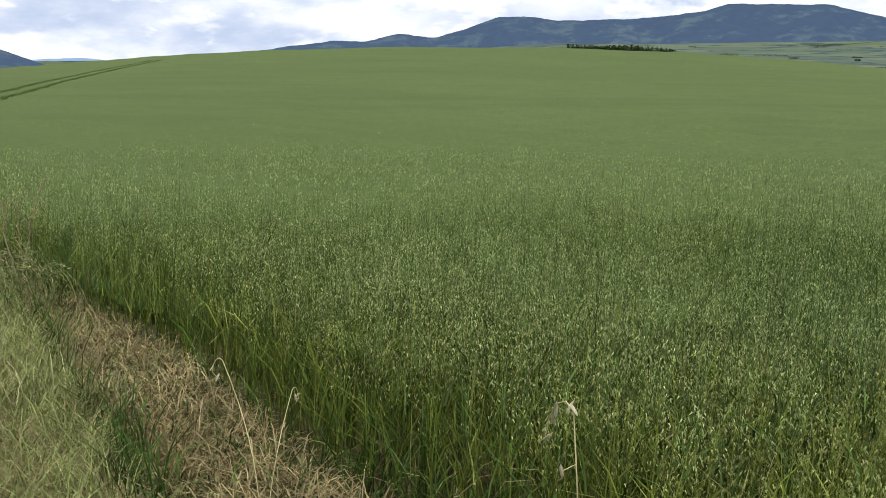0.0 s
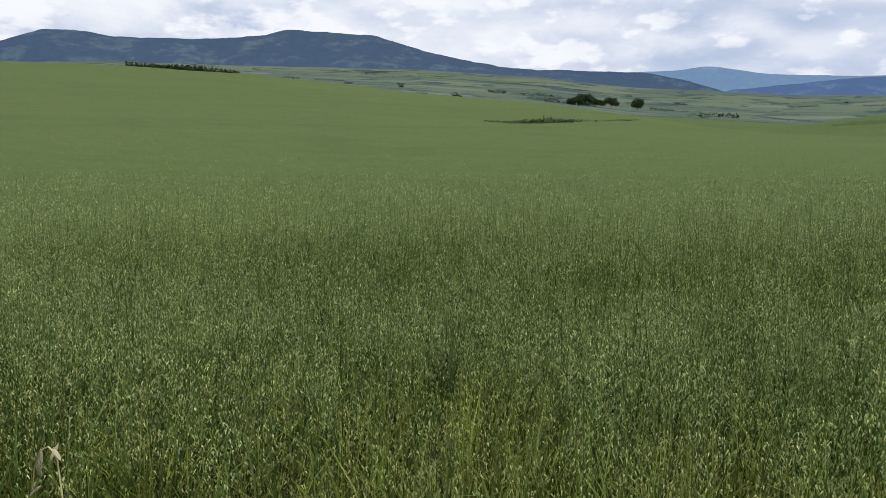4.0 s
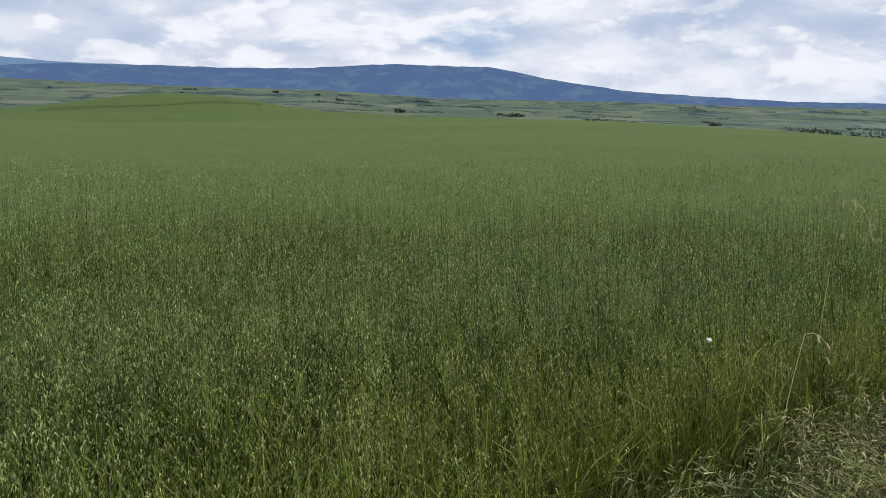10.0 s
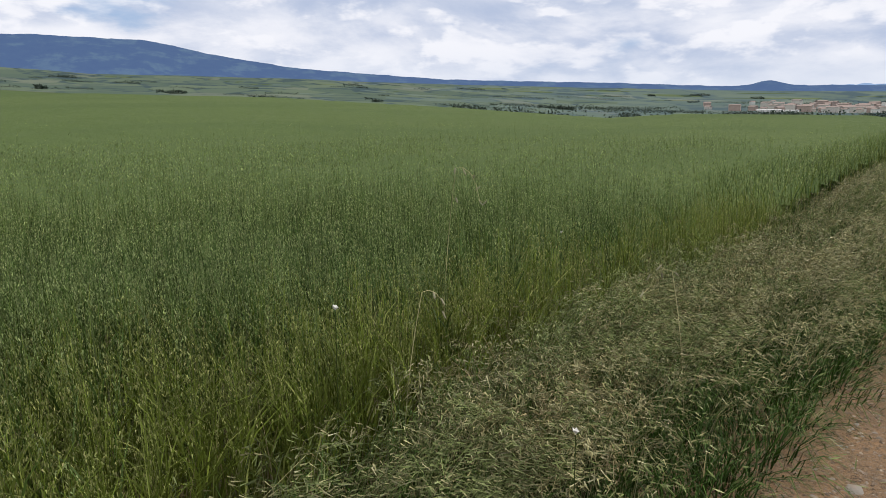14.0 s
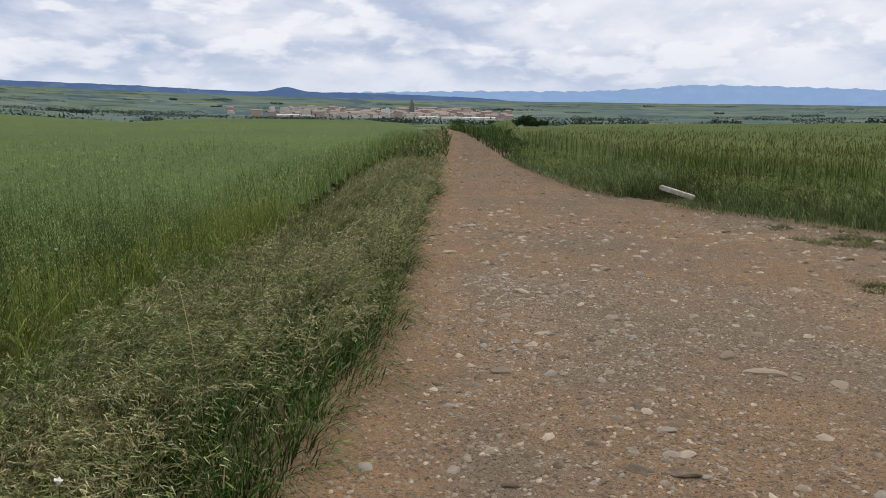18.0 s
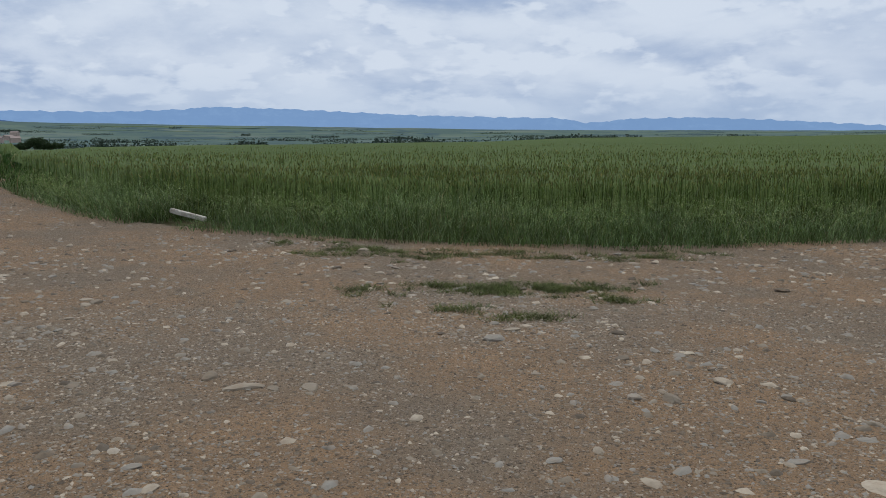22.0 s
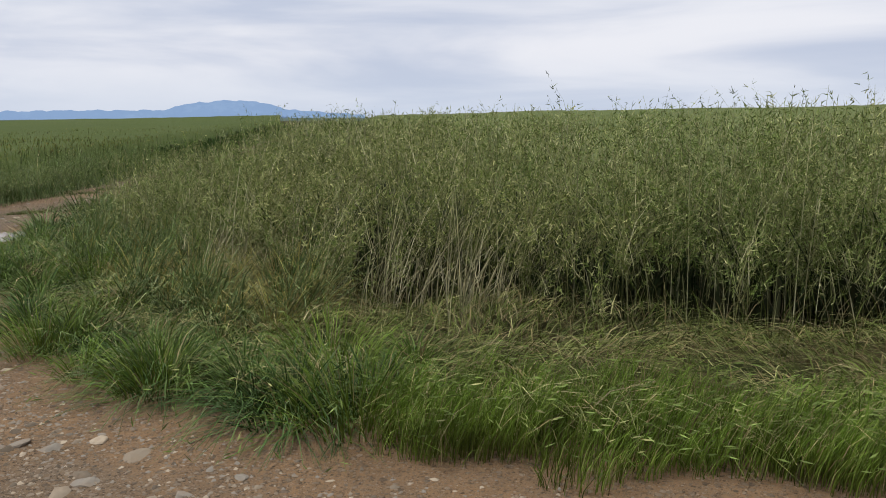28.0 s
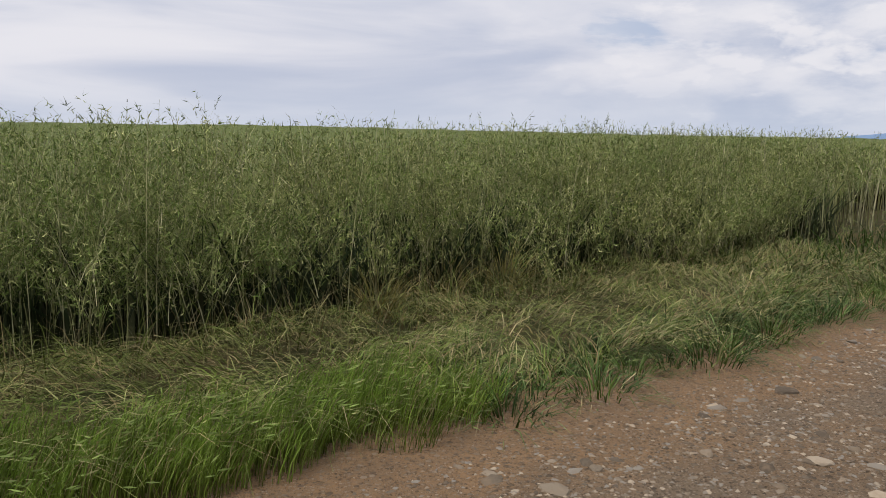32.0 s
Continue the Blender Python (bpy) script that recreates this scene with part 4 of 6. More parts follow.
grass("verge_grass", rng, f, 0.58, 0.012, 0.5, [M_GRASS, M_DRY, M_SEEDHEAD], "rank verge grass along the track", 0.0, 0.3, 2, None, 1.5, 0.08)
sprays("verge_seed_grass", rng, f, 0.80, 8, 1.7, [M_SEEDHEAD, M_PALE_SEED], "pale nodding seed heads along the track", 3.7, 0.3, (0.1, 0.6), 0.35)
f = scatter(rng, VERGE_NE, 16, 22, 75, 125, 145)
grass("verge_grass", rng, f, 0.6, 0.045, 0.45, [M_GRASS, M_DRY, M_SEEDHEAD], "verge grass far along the track", 0.3, 0.3, 2, None, 4.0, 0.2)
# straw-coloured tangle beside the oats
f = scatter(rng, FINE, 1500, 1.5, 10, -50, 10)
grass("fine_grass", rng, f, 0.44, 0.007, 0.65, [M_LIGHT, M_DRY, M_SEEDHEAD], "fine pale green grass on the verge", 0.05, 0.35, 3, None, 0.8, 0.04)
f = scatter(rng, STRAW, 1500, 1.5, 10, -50, 10)
grass("straw_tangle", rng, f, 0.36, 0.009, 0.88, [M_DRY, M_GRASS, M_SEEDHEAD], "dry straw-coloured grass lying in a tangle", 0.02, 0.5, 3, None, 1.0, 0.12)
f = scatter(rng, [(3.2, -0.7), (4.2, -1.5), (5.4, -2.9), (6.9, -4.9), (6.4, -5.2), (5.0, -3.4), (3.9, -2.1), (2.9, -1.3)], 220, 1.5, 10, 85, 140)
sprays("straw_tangle", rng, f, 0.76, 12, 1.2, [M_PALE_SEED, M_DRY], "straw-coloured nodding grass between oats and verge", 2.6, 0.5, (0.15, 0.7), 0.38)

# yellow-green stems where the oats thin out at their edge
f = scatter(rng, OATS, 330, 1.2, 12, -45, 142)
d = edge_distance(OAT_EDGE, f[:, 0], f[:, 1])
f = f[d < 1.15 * (1 + 0.6 * soft_noise(f[:, 0], f[:, 1], 1.3, 4.0))]
dry_side = f[:, 0] > -0.2
grass("edge_grass", rng, f[dry_side], 0.62, 0.006, 0.25, [M_FRINGE, M_DRY, M_FRINGE_HEAD], "yellow-green stems at the edge of the oats", 0.0, 0.1, 2, None, 0.8, 0.10)
grass("edge_grass", rng, f[~dry_side], 0.66, 0.007, 0.25, [M_OAT, M_FRINGE, M_OAT_HEAD], "green stems and leaves at the edge of the oats", 0.0, 0.1, 2, None, 0.8, 0.25)

f = scatter(rng, OATS, 70, 11, 46, 95, 142)
d = edge_distance(OAT_EDGE, f[:, 0], f[:, 1])
grass("edge_grass", rng, f[d < 1.3], 0.95, 0.012, 0.25, [M_FRINGE, M_OAT, M_FRINGE_HEAD], "yellow-green oats thinning out beside the verge", 0.0, 0.1, 2, None, 1.0, 0.5)

# the strip of tall green grass before the wheat
f = np.concatenate([scatter(rng, VERGE_S, 380, 11.5, 30, 138, 232), scatter(rng, WHEAT, 120, 12.5, 24, 138, 232)])
f = f[edge_distance(S_EDGE, f[:, 0], f[:, 1]) < 2.6]
d = edge_distance(S_EDGE, f[:, 0], f[:, 1])
keep = np.hypot((f[:, 0] - 7.1) / 1.0, (f[:, 1] + 14.0) / 0.8) > 1
f, d = f[keep], d[keep]
grass("field_margin_grass", rng, f, (0.36 + 0.84 * np.clip(d / 1.3, 0, 1)) * (1 + 0.4 * soft_noise(f[:, 0], f[:, 1], 0.8, 2.0) + 0.35 * soft_noise(f[:, 0], f[:, 1], 1.7, 5.0)), 0.010, 0.6, [M_MARGIN, M_DRY, M_GRASS_HEAD], "tall green grass along the wheat field", 0.0, 0.4, 2, None, 1.3, 0.03)
sprays("margin_seed_grass", rng, f[d > 0.3][::4], 1.25, 7, 1.6, [M_SEEDHEAD, M_GRASS_HEAD], "pale nodding grass heads along the wheat field", 1.6, 0.5)
f = np.concatenate([scatter(rng, VERGE_S, 22, 24, 80, 136, 232), scatter(rng, WHEAT, 14, 24, 70, 136, 232)])
f = f[edge_distance(WHEAT_EDGE, f[:, 0], f[:, 1]) < 2.2]
grass("field_margin_grass", rng, f, 1.0, 0.03, 0.4, [M_GRASS, M_DRY, M_SEEDHEAD], "green grass margin far along the track", 0.0, 0.25, 2, None, 2.0, 0.08)


def wheat_plants(name, rng, foot, tall, size, leaves, label, segs=2):
    g = Growth()
    n = len(foot)
    h = tall * rng.uniform(0.82, 1.1, n) * (1 + 0.07 * soft_noise(foot[:, 0], foot[:, 1], 0.9, 1.0))
    tip = g.ribbons(rng, foot, h, 0.009 * size, rng.uniform(0.0, 0.14, n), None, segs, 0.0, 0, 0.0, 1.0, 0.4)
    for _ in range(leaves):
        up = foot + (tip - foot) * rng.uniform(0.35, 0.8, n)[:, None]
        g.ribbons(rng, up, rng.uniform(0.16, 0.3, n), 0.012 * size, rng.uniform(0.4, 0.8, n), None, 2, 0.2, 0, 0.3, 1.0)
    way = np.concatenate([rng.normal(size=(n, 2)) * 0.25, np.ones((n, 1))], 1)
    g.leaflets(rng, tip - [0, 0, 0.02], way, 0.085 * size ** 0.5, 0.016 * size, 1, 0.8)
    return g.link(name, [M_WHEAT, M_WHEAT_EAR], label, "crop")


f = scatter(rng, WHEAT, 110, 13, 20, 138, 232, 0.4)
f = f[np.hypot(f[:, 0] + 6.95, f[:, 1] + 16.35) > 0.8]
wheat_plants("wheat", rng, f, 0.91, 1.4, 1, "green wheat in ear at the field edge")
f = scatter(rng, WHEAT, 18, 20, 36, 138, 232, 0.5)
wheat_plants("wheat", rng, f, 0.94, 1.8, 0, "green wheat standing in the field", 1)
f = scatter(rng, WHEAT, 2.5, 36, 60, 138, 232)
wheat_plants("wheat", rng, f, 0.93, 2.2, 0, "green wheat standing in the field", 1)


# ---- rapeseed ----
def rape_plants(name, rng, foot, tall, branches, pods, size, label, fall=0.0):
    """Stalks that fork from half height into thin branches set with slim pods; some stalks fall outwards."""
    g = Growth()
    n = len(foot)
    h = tall * np.where(rng.uniform(size=n) < 0.03, 1.07, rng.uniform(0.74, 1.05, n))
    lean = rng.uniform(0.02, 0.26, n)
    head = rng.uniform(0, 2 * np.pi, n)
    lodge = soft_noise(foot[:, 0], foot[:, 1], 1.7, 7.0)
    out = rng.uniform(size=n) < fall * np.clip(1.0 + 1.6 * lodge, 0.1, 2.2)
    lean = np.where(out, np.clip(0.5 + 0.3 * lodge + rng.normal(0, 0.14, n), 0.2, 0.92), lean)
    head = np.where(out, np.arctan2(-foot[:, 1], -foot[:, 0]) + 1.1 * soft_noise(foot[:, 0], foot[:, 1], 1.1, 2.0) + rng.normal(0, 0.35, n), head)
    tip = g.ribbons(rng, foot, h, 0.009 * size, lean, head, 3, np.where(out, 0.25, 0.03), 0, 0.0, 1.0, 0.7)
    ends, starts = [tip], [foot + (tip - foot) * 0.68]
    for _ in range(branches):
        base = np.clip(0.26 - 0.28 * soft_noise(foot[:, 0], foot[:, 1], 1.9, 3.0), 0.03, 0.5)
        up = foot + (tip - foot) * (base + (0.85 - base) * rng.uniform(0, 1, n))[:, None]
        e = g.ribbons(rng, up, rng.uniform(0.25, 0.6, n), 0.0055 * size, rng.uniform(0.3, 0.85, n), None, 2, 0.12, 0, 0.5, 1.0)
        starts.append(up + (e - up) * 0.2)
        ends.append(e)
    for s, e in zip(starts, ends):
        k = pods
        idx = np.repeat(np.arange(n), k)
        at = s[idx] + (e - s)[idx] * rng.uniform(0, 1, n * k)[:, None]
        u = (e - s) / np.maximum(np.linalg.norm(e - s, axis=1, keepdims=True), 1e-6)
        way = u[idx] * 0.55 + rng.normal(size=(n * k, 3)) * 0.62
        if size < 1.2:
            g.slivers(rng, at, way, 0.054 * rng.uniform(0.7, 1.2, n * k), 0.0092, 1, 0.8)
        else:
            g.slivers(rng, at, way, 0.056 * size ** 0.4 * rng.uniform(0.7, 1.2, n * k), 0.0085 * size, 1, 0.8)
    return g.link(name, [M_RAPE_STEM, M_RAPE], label, "crop")


def rape_feet(density, d0, d1, r1, az0, az1):
    f = scatter(rng, RAPE, density, 5.5, r1, az0, az1)
    d = edge_distance(RAPE_EDGE, f[:, 0], f[:, 1])
    return f[(d >= d0) & (d < d1)]


def rape_top(f):
    """Plants stand lower at the corner by the side track."""
    d = np.hypot(f[:, 0] + 6.5, f[:, 1] + 7.8)
    return 1.74 - 0.5 * np.clip(1 - d / 3.0, 0, 1) ** 1.4 + 0.07 * soft_noise(f[:, 0], f[:, 1], 0.7, 2.0)


f = rape_feet(60, 0.05, 1.3, 14, 210, 312)
rape_plants("rapeseed", rng, f, rape_top(f), 9, 12, 0.85, "tall podding rapeseed with bare pale stems at the edge", 0.58)
f = scatter(rng, [(-5.6, -6.9), (-6.7, -7.7), (-10.6, -10.7), (-10.6, -12.6), (-7.9, -10.5), (-6.6, -9.4)], 42, 5, 17, 205, 235)
rape_plants("rapeseed", rng, f, 1.18 + 0.018 * (np.hypot(f[:, 0], f[:, 1]) - 8) + 0.15 * soft_noise(f[:, 0], f[:, 1], 1.2, 1.0), 7, 8, 1.0, "low straggling rapeseed at the corner of the field", 0.35)
f = rape_feet(30, 1.3, 3.6, 19, 212, 312)
rape_plants("rapeseed", rng, f, rape_top(f) + 0.03, 6, 9, 1.25, "tall tangled podding rapeseed")
f = rape_feet(6.5, 3.6, 10, 30, 216, 312)
rape_plants("rapeseed", rng, f, rape_top(f), 5, 10, 1.5, "tangled podding rapeseed in the field")
# leaves and stalks added under the pods, coloured near-black as the shade there
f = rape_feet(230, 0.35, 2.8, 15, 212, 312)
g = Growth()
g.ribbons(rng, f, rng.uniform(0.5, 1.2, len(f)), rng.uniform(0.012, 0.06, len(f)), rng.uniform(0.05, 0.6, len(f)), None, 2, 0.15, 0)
g.link("rapeseed_understory", [M_RAPE_SHADE], "near-black leaves and stalks added as shade under the rapeseed pods", "crop")
f = rape_feet(10, 0.0, 3.6, 34, 214, 320)
f = f[np.hypot(f[:, 0], f[:, 1]) > 14]
rape_plants("rapeseed", rng, f, rape_top(f), 4, 6, 2.2, "podding rapeseed along the track")
f = rape_feet(0.6, 8, 34, 50, 216, 312)
rape_plants("rapeseed", rng, f, rape_top(f), 4, 7, 2.4, "podding rapeseed far in the field")


# the mat of lodged grass before the rapeseed and the fresh grass at the track's edge
def swirl(f):
    return 3.0 * soft_noise(f[:, 0], f[:, 1], 1.3, 4.0) + 0.9


def mat_grass(name, rng, f, long, wide, mats, label, share):
    """Grass laid flat in waves, layer on layer."""
    g = Growth()
    n = len(f)
    f = f.copy()
    f[:, 2] += 0.05 + rng.uniform(0.0, 0.16, n) + 0.09 * soft_noise(f[:, 0], f[:, 1], 3.0, 1.0)
    dry = rng.uniform(size=n) < share
    for m, pick in ((0, ~dry), (1, dry)):
        c = int(pick.sum())
        g.ribbons(rng, f[pick], long * rng.uniform(0.6, 1.3, c), wide, rng.uniform(0.86, 0.985, c), swirl(f[pick]) + rng.normal(0, 0.8, c), 3, 0.75, m, 0.2, 1.0)
    return g.link(name, mats, label, "grass")


def tussocks(name, rng, spots, blades, tall, wide, mats, label, share=0.05, heads=0.0, wind=None, splay=0.65, curl=0.35, segs=4):
    """Dense clumps whose blades arch outwards all round."""
    g = Growth()
    for x, y, size in spots:
        n = int(blades * size)
        a, q = rng.uniform(0, 2 * np.pi, n), np.sqrt(rng.uniform(0, 1, n))
        px, py = x + 0.20 * size * q * np.cos(a), y + 0.20 * size * q * np.sin(a)
        foot = np.stack([px, py, land(px, py) - 0.05], 1)
        dry = rng.uniform(size=n) < share
        h = tall * size ** 0.5 * rng.uniform(0.6, 1.15, n)
        for m, pick in ((0, ~dry), (1, dry)):
            tip = g.ribbons(rng, foot[pick], h[pick], wide * rng.uniform(0.6, 1.2, int(pick.sum())), np.clip(0.18 + splay * q[pick] * rng.uniform(0.5, 1.3, int(pick.sum())), 0, 0.95), (a[pick] if wind is None else wind) + rng.normal(0, 0.35 if wind is None else 1.0, int(pick.sum())), segs, np.clip(curl * (0.25 + q[pick] * 0.8), 0, 0.98), m, 0.0, 1.0, 0.92, 3.0)
            if heads:
                k = rng.uniform(size=len(tip)) < heads
                c = int(k.sum())
                way = np.concatenate([rng.normal(size=(c, 2)) * 0.6, 0.15 + 0.3 * rng.normal(size=(c, 1))], 1)
                if wind is not None:
                    way[:, :2] += np.array([math.cos(wind), math.sin(wind)]) * 1.1
                g.leaflets(rng, tip[k], way, 0.065, 0.009, 2, 0.8)
    return g.link(name, mats, label, "grass")


f = scatter(rng, VERGE_W, 560, 2.5, 12, 196, 322)
d = edge_distance(W_EDGE, f[:, 0], f[:, 1])
mat_grass("lodged_grass", rng, f[d > 0.4], 0.42, 0.009, [M_LODGED, M_DRY], "flattened green and straw grass lying in swirls", 0.26)
f = scatter(rng, VERGE_W, 60, 10, 45, 212, 325)
grass("verge_grass", rng, f, 0.5, 0.022, 0.5, [M_GRASS, M_DRY, M_SEEDHEAD], "verge grass along the rapeseed", 0.1, 0.3, 2, None, 2.0, 0.2)


def along_edge(line, s0, s1, step, off, jitter):
    """Spots along a line between two lengths of it, set off to its left."""
    pts = [Vector((*p, 0)) for p in line]
    out, run, s = [], 0.0, s0
    for p, q in zip(pts, pts[1:]):
        long = (q - p).length
        while run + long > s and s < s1:
            w = (q - p) / long
            c = p + w * (s - run)
            o = off + float(rng.normal(0, jitter))
            out.append((c.x - w.y * o, c.y + w.x * o, float(rng.uniform(0.5, 1.5))))
            s += step * float(rng.uniform(0.7, 1.3))
        run += long
    return out


NEAR_NE = [(0.2, 1.5), (0.5, 1.2), (1.0, 0.75), (2.1, -0.7), (2.95, -1.95), (3.6, -2.8), (4.5, -4.1), (7.0, -6.9), (12.5, -13.5)]
CORNER = [(-6.3, -11.0), (-4.3, -8.0), (-3.65, -6.2), (-3.25, -4.8), (-3.15, -3.5), (-3.25, -2.7)]
STRIP = [(-3.3, -2.6), (-3.6, -1.3), (-4.0, -0.2), (-4.6, 1.1)]
BEYOND = [(-4.6, 1.1), (-5.6, 3.0), (-6.9, 5.2), (-11.5, 13)]
FAR_W = [(-20, -21.2), (-16.1, -18.3), (-10.6, -14.4), (-6.3, -11.0)]
tussocks("grass_tussocks", rng, along_edge(CORNER, 0.0, 9, 0.34, 0.38, 0.1) + along_edge(CORNER, 0.2, 9, 0.42, 0.95, 0.2), 300, 0.54, 0.010, [M_BLUEGRASS, M_DRY, M_GRASS_HEAD], "dark green grass tussocks spilling over the track corner", 0.05, 0.2, None, 0.8, 0.85)
tussocks("tall_grass", rng, along_edge(CORNER, 0.3, 7.0, 0.28, 1.2, 0.2) + along_edge(CORNER, 0.2, 7.0, 0.34, 1.75, 0.25), 150, 0.88, 0.009, [M_MARGIN, M_YELLOW, M_SEEDHEAD], "tall blue-green grass between the corner and the rapeseed", 0.12, 0.4, 1.6, 0.5, 0.6, 3)
tussocks("tall_grass", rng, along_edge(FAR_W, 0.0, 20, 0.5, 0.45, 0.15) + along_edge(FAR_W, 0.0, 20, 0.6, 1.0, 0.2), 70, 0.8, 0.02, [M_MARGIN, M_DRY, M_SEEDHEAD], "tall green grass along the side track", 0.08, 0.3, None, 0.6, 0.6, 3)
tussocks("bright_grass", rng, along_edge(CORNER, 1.0, 9, 0.7, 0.6, 0.3), 220, 0.52, 0.007, [M_BRIGHT, M_DRY, M_GRASS_HEAD], "bright green grass clumps at the corner", 0.08, 0.2)
tussocks("bright_grass", rng, along_edge(STRIP, 0.0, 5, 0.10, 0.42, 0.15) + along_edge(STRIP, 0.0, 5, 0.14, 0.78, 0.2), 220, 0.38, 0.0048, [M_BRIGHT, M_DRY, M_GRASS_HEAD], "fresh bright green grass in ear standing at the track's edge", 0.08, 0.10, 1.7, 0.2, 0.32, 3)
tussocks("verge_tussocks", rng, along_edge(BEYOND, 0.0, 14, 0.3, 0.3, 0.12) + along_edge(BEYOND, 0.1, 14, 0.4, 0.8, 0.2), 130, 0.42, 0.009, [M_BLUEGRASS, M_DRY, M_SEEDHEAD], "drooping green grass hanging over the track's edge", 0.1, 0.12, None, 0.8, 0.8, 3)
tussocks("verge_tussocks", rng, along_edge(NEAR_NE, 0.0, 19, 0.26, 0.16, 0.06) + along_edge(NEAR_NE, 0.1, 10, 0.34, 0.42, 0.15), 115, 0.40, 0.007, [M_GRASS, M_DRY, M_SEEDHEAD], "dark green grass spilling over the track's edge", 0.05, 0.25, None, 0.75, 0.9, 3)
f = np.concatenate([rape_feet(90, 0.0, 0.5, 13, 214, 312), scatter(rng, VERGE_W, 60, 5, 12, 214, 312)])
f = f[edge_distance(RAPE_EDGE, f[:, 0], f[:, 1]) < 0.6]
grass("rough_grass", rng, f, 0.62, 0.010, 0.5, [M_LODGED, M_DRY, M_SEEDHEAD], "rough green and straw grass at the foot of the rapeseed", 0.1, 0.3, 3, None, 1.0, 0.3)
tussocks("yellow_grass", rng, [(-4.9, -5.3, 1.0), (-5.2, -4.9, 1.1), (-5.0, -4.5, 1.0), (-5.4, -5.5, 0.9), (-4.7, -5.0, 0.8), (-5.2, -6.0, 1.0), (-4.9, -6.3, 0.9), (-5.3, -5.3, 1.1), (-4.6, -4.4, 0.8), (-8.3, 1.3, 0.9), (-8.6, 2.0, 1.0), (-7.6, 0.6, 0.8)], 220, 0.72, 0.008, [M_YELLOW, M_DRY, M_SEEDHEAD], "yellowing grass standing before the rapeseed", 0.3, 0.3)


# bleached bare stalks leaning and fallen out of the rapeseed, thickest at the corner
pts = along_edge([(-5.5, -6.3), (-5.55, -5.2), (-5.6, -4.4), (-5.9, -3.2)], 0.1, 3.4, 0.16, -0.05, 0.22)
g = Growth()
for px, py, size in pts:
    n = int(17 * size)
    foot = np.stack([px + rng.normal(0, 0.10, n), py + rng.normal(0, 0.10, n), np.full(n, 0.0)], 1)
    lean_to = float(rng.normal(1.9, 0.7))
    tip = g.ribbons(rng, foot, rng.uniform(0.5, 1.35, n), 0.009, rng.uniform(0.1, 0.78, n), lean_to + rng.normal(0, 0.35, n), 4, 0.1, 0, 0.0, 1.0, 0.6)
    g.ribbons(rng, foot + (tip - foot) * rng.uniform(0.4, 0.7, n)[:, None], rng.uniform(0.2, 0.5, n), 0.006, rng.uniform(0.4, 0.9, n), None, 2, 0.2, 0)
g.link("bare_stalks", [M_BARE], "bleached bare stalks leaning out of the rapeseed", "crop")


# ---- stones ----
def stone_shape(rng, sub=1):
    bm = bmesh.new()
    bmesh.ops.create_icosphere(bm, subdivisions=sub, radius=1.0)
    cut = [(Vector(rng.normal(size=3)).normalized(), rng.uniform(0.5, 0.85)) for _ in range(8)]
    for v in bm.verts:
        for nrm, lim in cut:
            over = v.co.dot(nrm) - lim
            if over > 0:
                v.co -= nrm * over
        v.co *= 1 + 0.035 * float(rng.normal())
    me = bpy.data.meshes.new("stone")
    bm.to_mesh(me)
    bm.free()
    me.materials.append(M_STONE)
    return me


STONES = [stone_shape(rng, 2) for _ in range(14)]


def track_spots(rng, n, r0, r1, margin=0.25):
    a = rng.uniform(0, 2 * np.pi, n * 7)
    r = np.sqrt(rng.uniform(r0 ** 2, r1 ** 2, n * 7))
    x, y = r * np.sin(a), r * np.cos(a)
    ok = inside(ROAD, x, y) & (soft_noise(x, y, 0.85, 9.0) + 0.6 * soft_noise(x, y, 2.4, 2.0) > rng.uniform(-1.7, 0.9, n * 7))
    for line in (NE_EDGE, W_EDGE, S_EDGE):
        ok &= edge_distance(line, x, y) > margin * rng.uniform(0.3, 3.0, n * 7)
    return np.stack([x[ok], y[ok]], 1)[:n]


def lay_stone(x, y, size, flat, turn, mesh):
    ob = new("stone", mesh)
    ob.parent = road
    ob.location = (x, y, float(track_z(x, y)) - size * flat * 0.08)
    ob.rotation_euler = (float(rng.normal(0, 0.08)), float(rng.normal(0, 0.08)), turn)
    ob.scale = (size * float(rng.uniform(0.8, 1.25)), size * float(rng.uniform(0.6, 0.9)), size * flat)
    return ob


# the larger stones of the junction, each where it lies: x, y, half width
for sx, sy, ss in [(3.44, -3.48, 0.055), (1.63, -5.08, 0.10), (2.05, -4.97, 0.12), (1.85, -5.0, 0.07), (2.1, -9.77, 0.10), (0.06, -4.21, 0.055), (1.05, -6.71, 0.06), (0.17, -3.65, 0.09), (-1.16, -4.37, 0.07), (-1.45, -4.07, 0.13), (-2.7, -3.45, 0.08), (-2.8, -2.86, 0.06), (-4.05, 1.23, 0.05), (-3.93, 2.31, 0.08), (-3.87, 0.97, 0.10), (-4.07, 0.72, 0.05)]:
    lay_stone(sx, sy, ss, 0.24, float(rng.uniform(0, 6.28)), STONES[int(rng.integers(14))])
for sx, sy in track_spots(rng, 250, 2.0, 12.0):
    lay_stone(float(sx), float(sy), float(rng.uniform(0.03, 0.06) + 0.06 * rng.uniform() ** 4), float(rng.uniform(0.2, 0.42)), float(rng.uniform(0, 6.28)), STONES[int(rng.integers(14))])


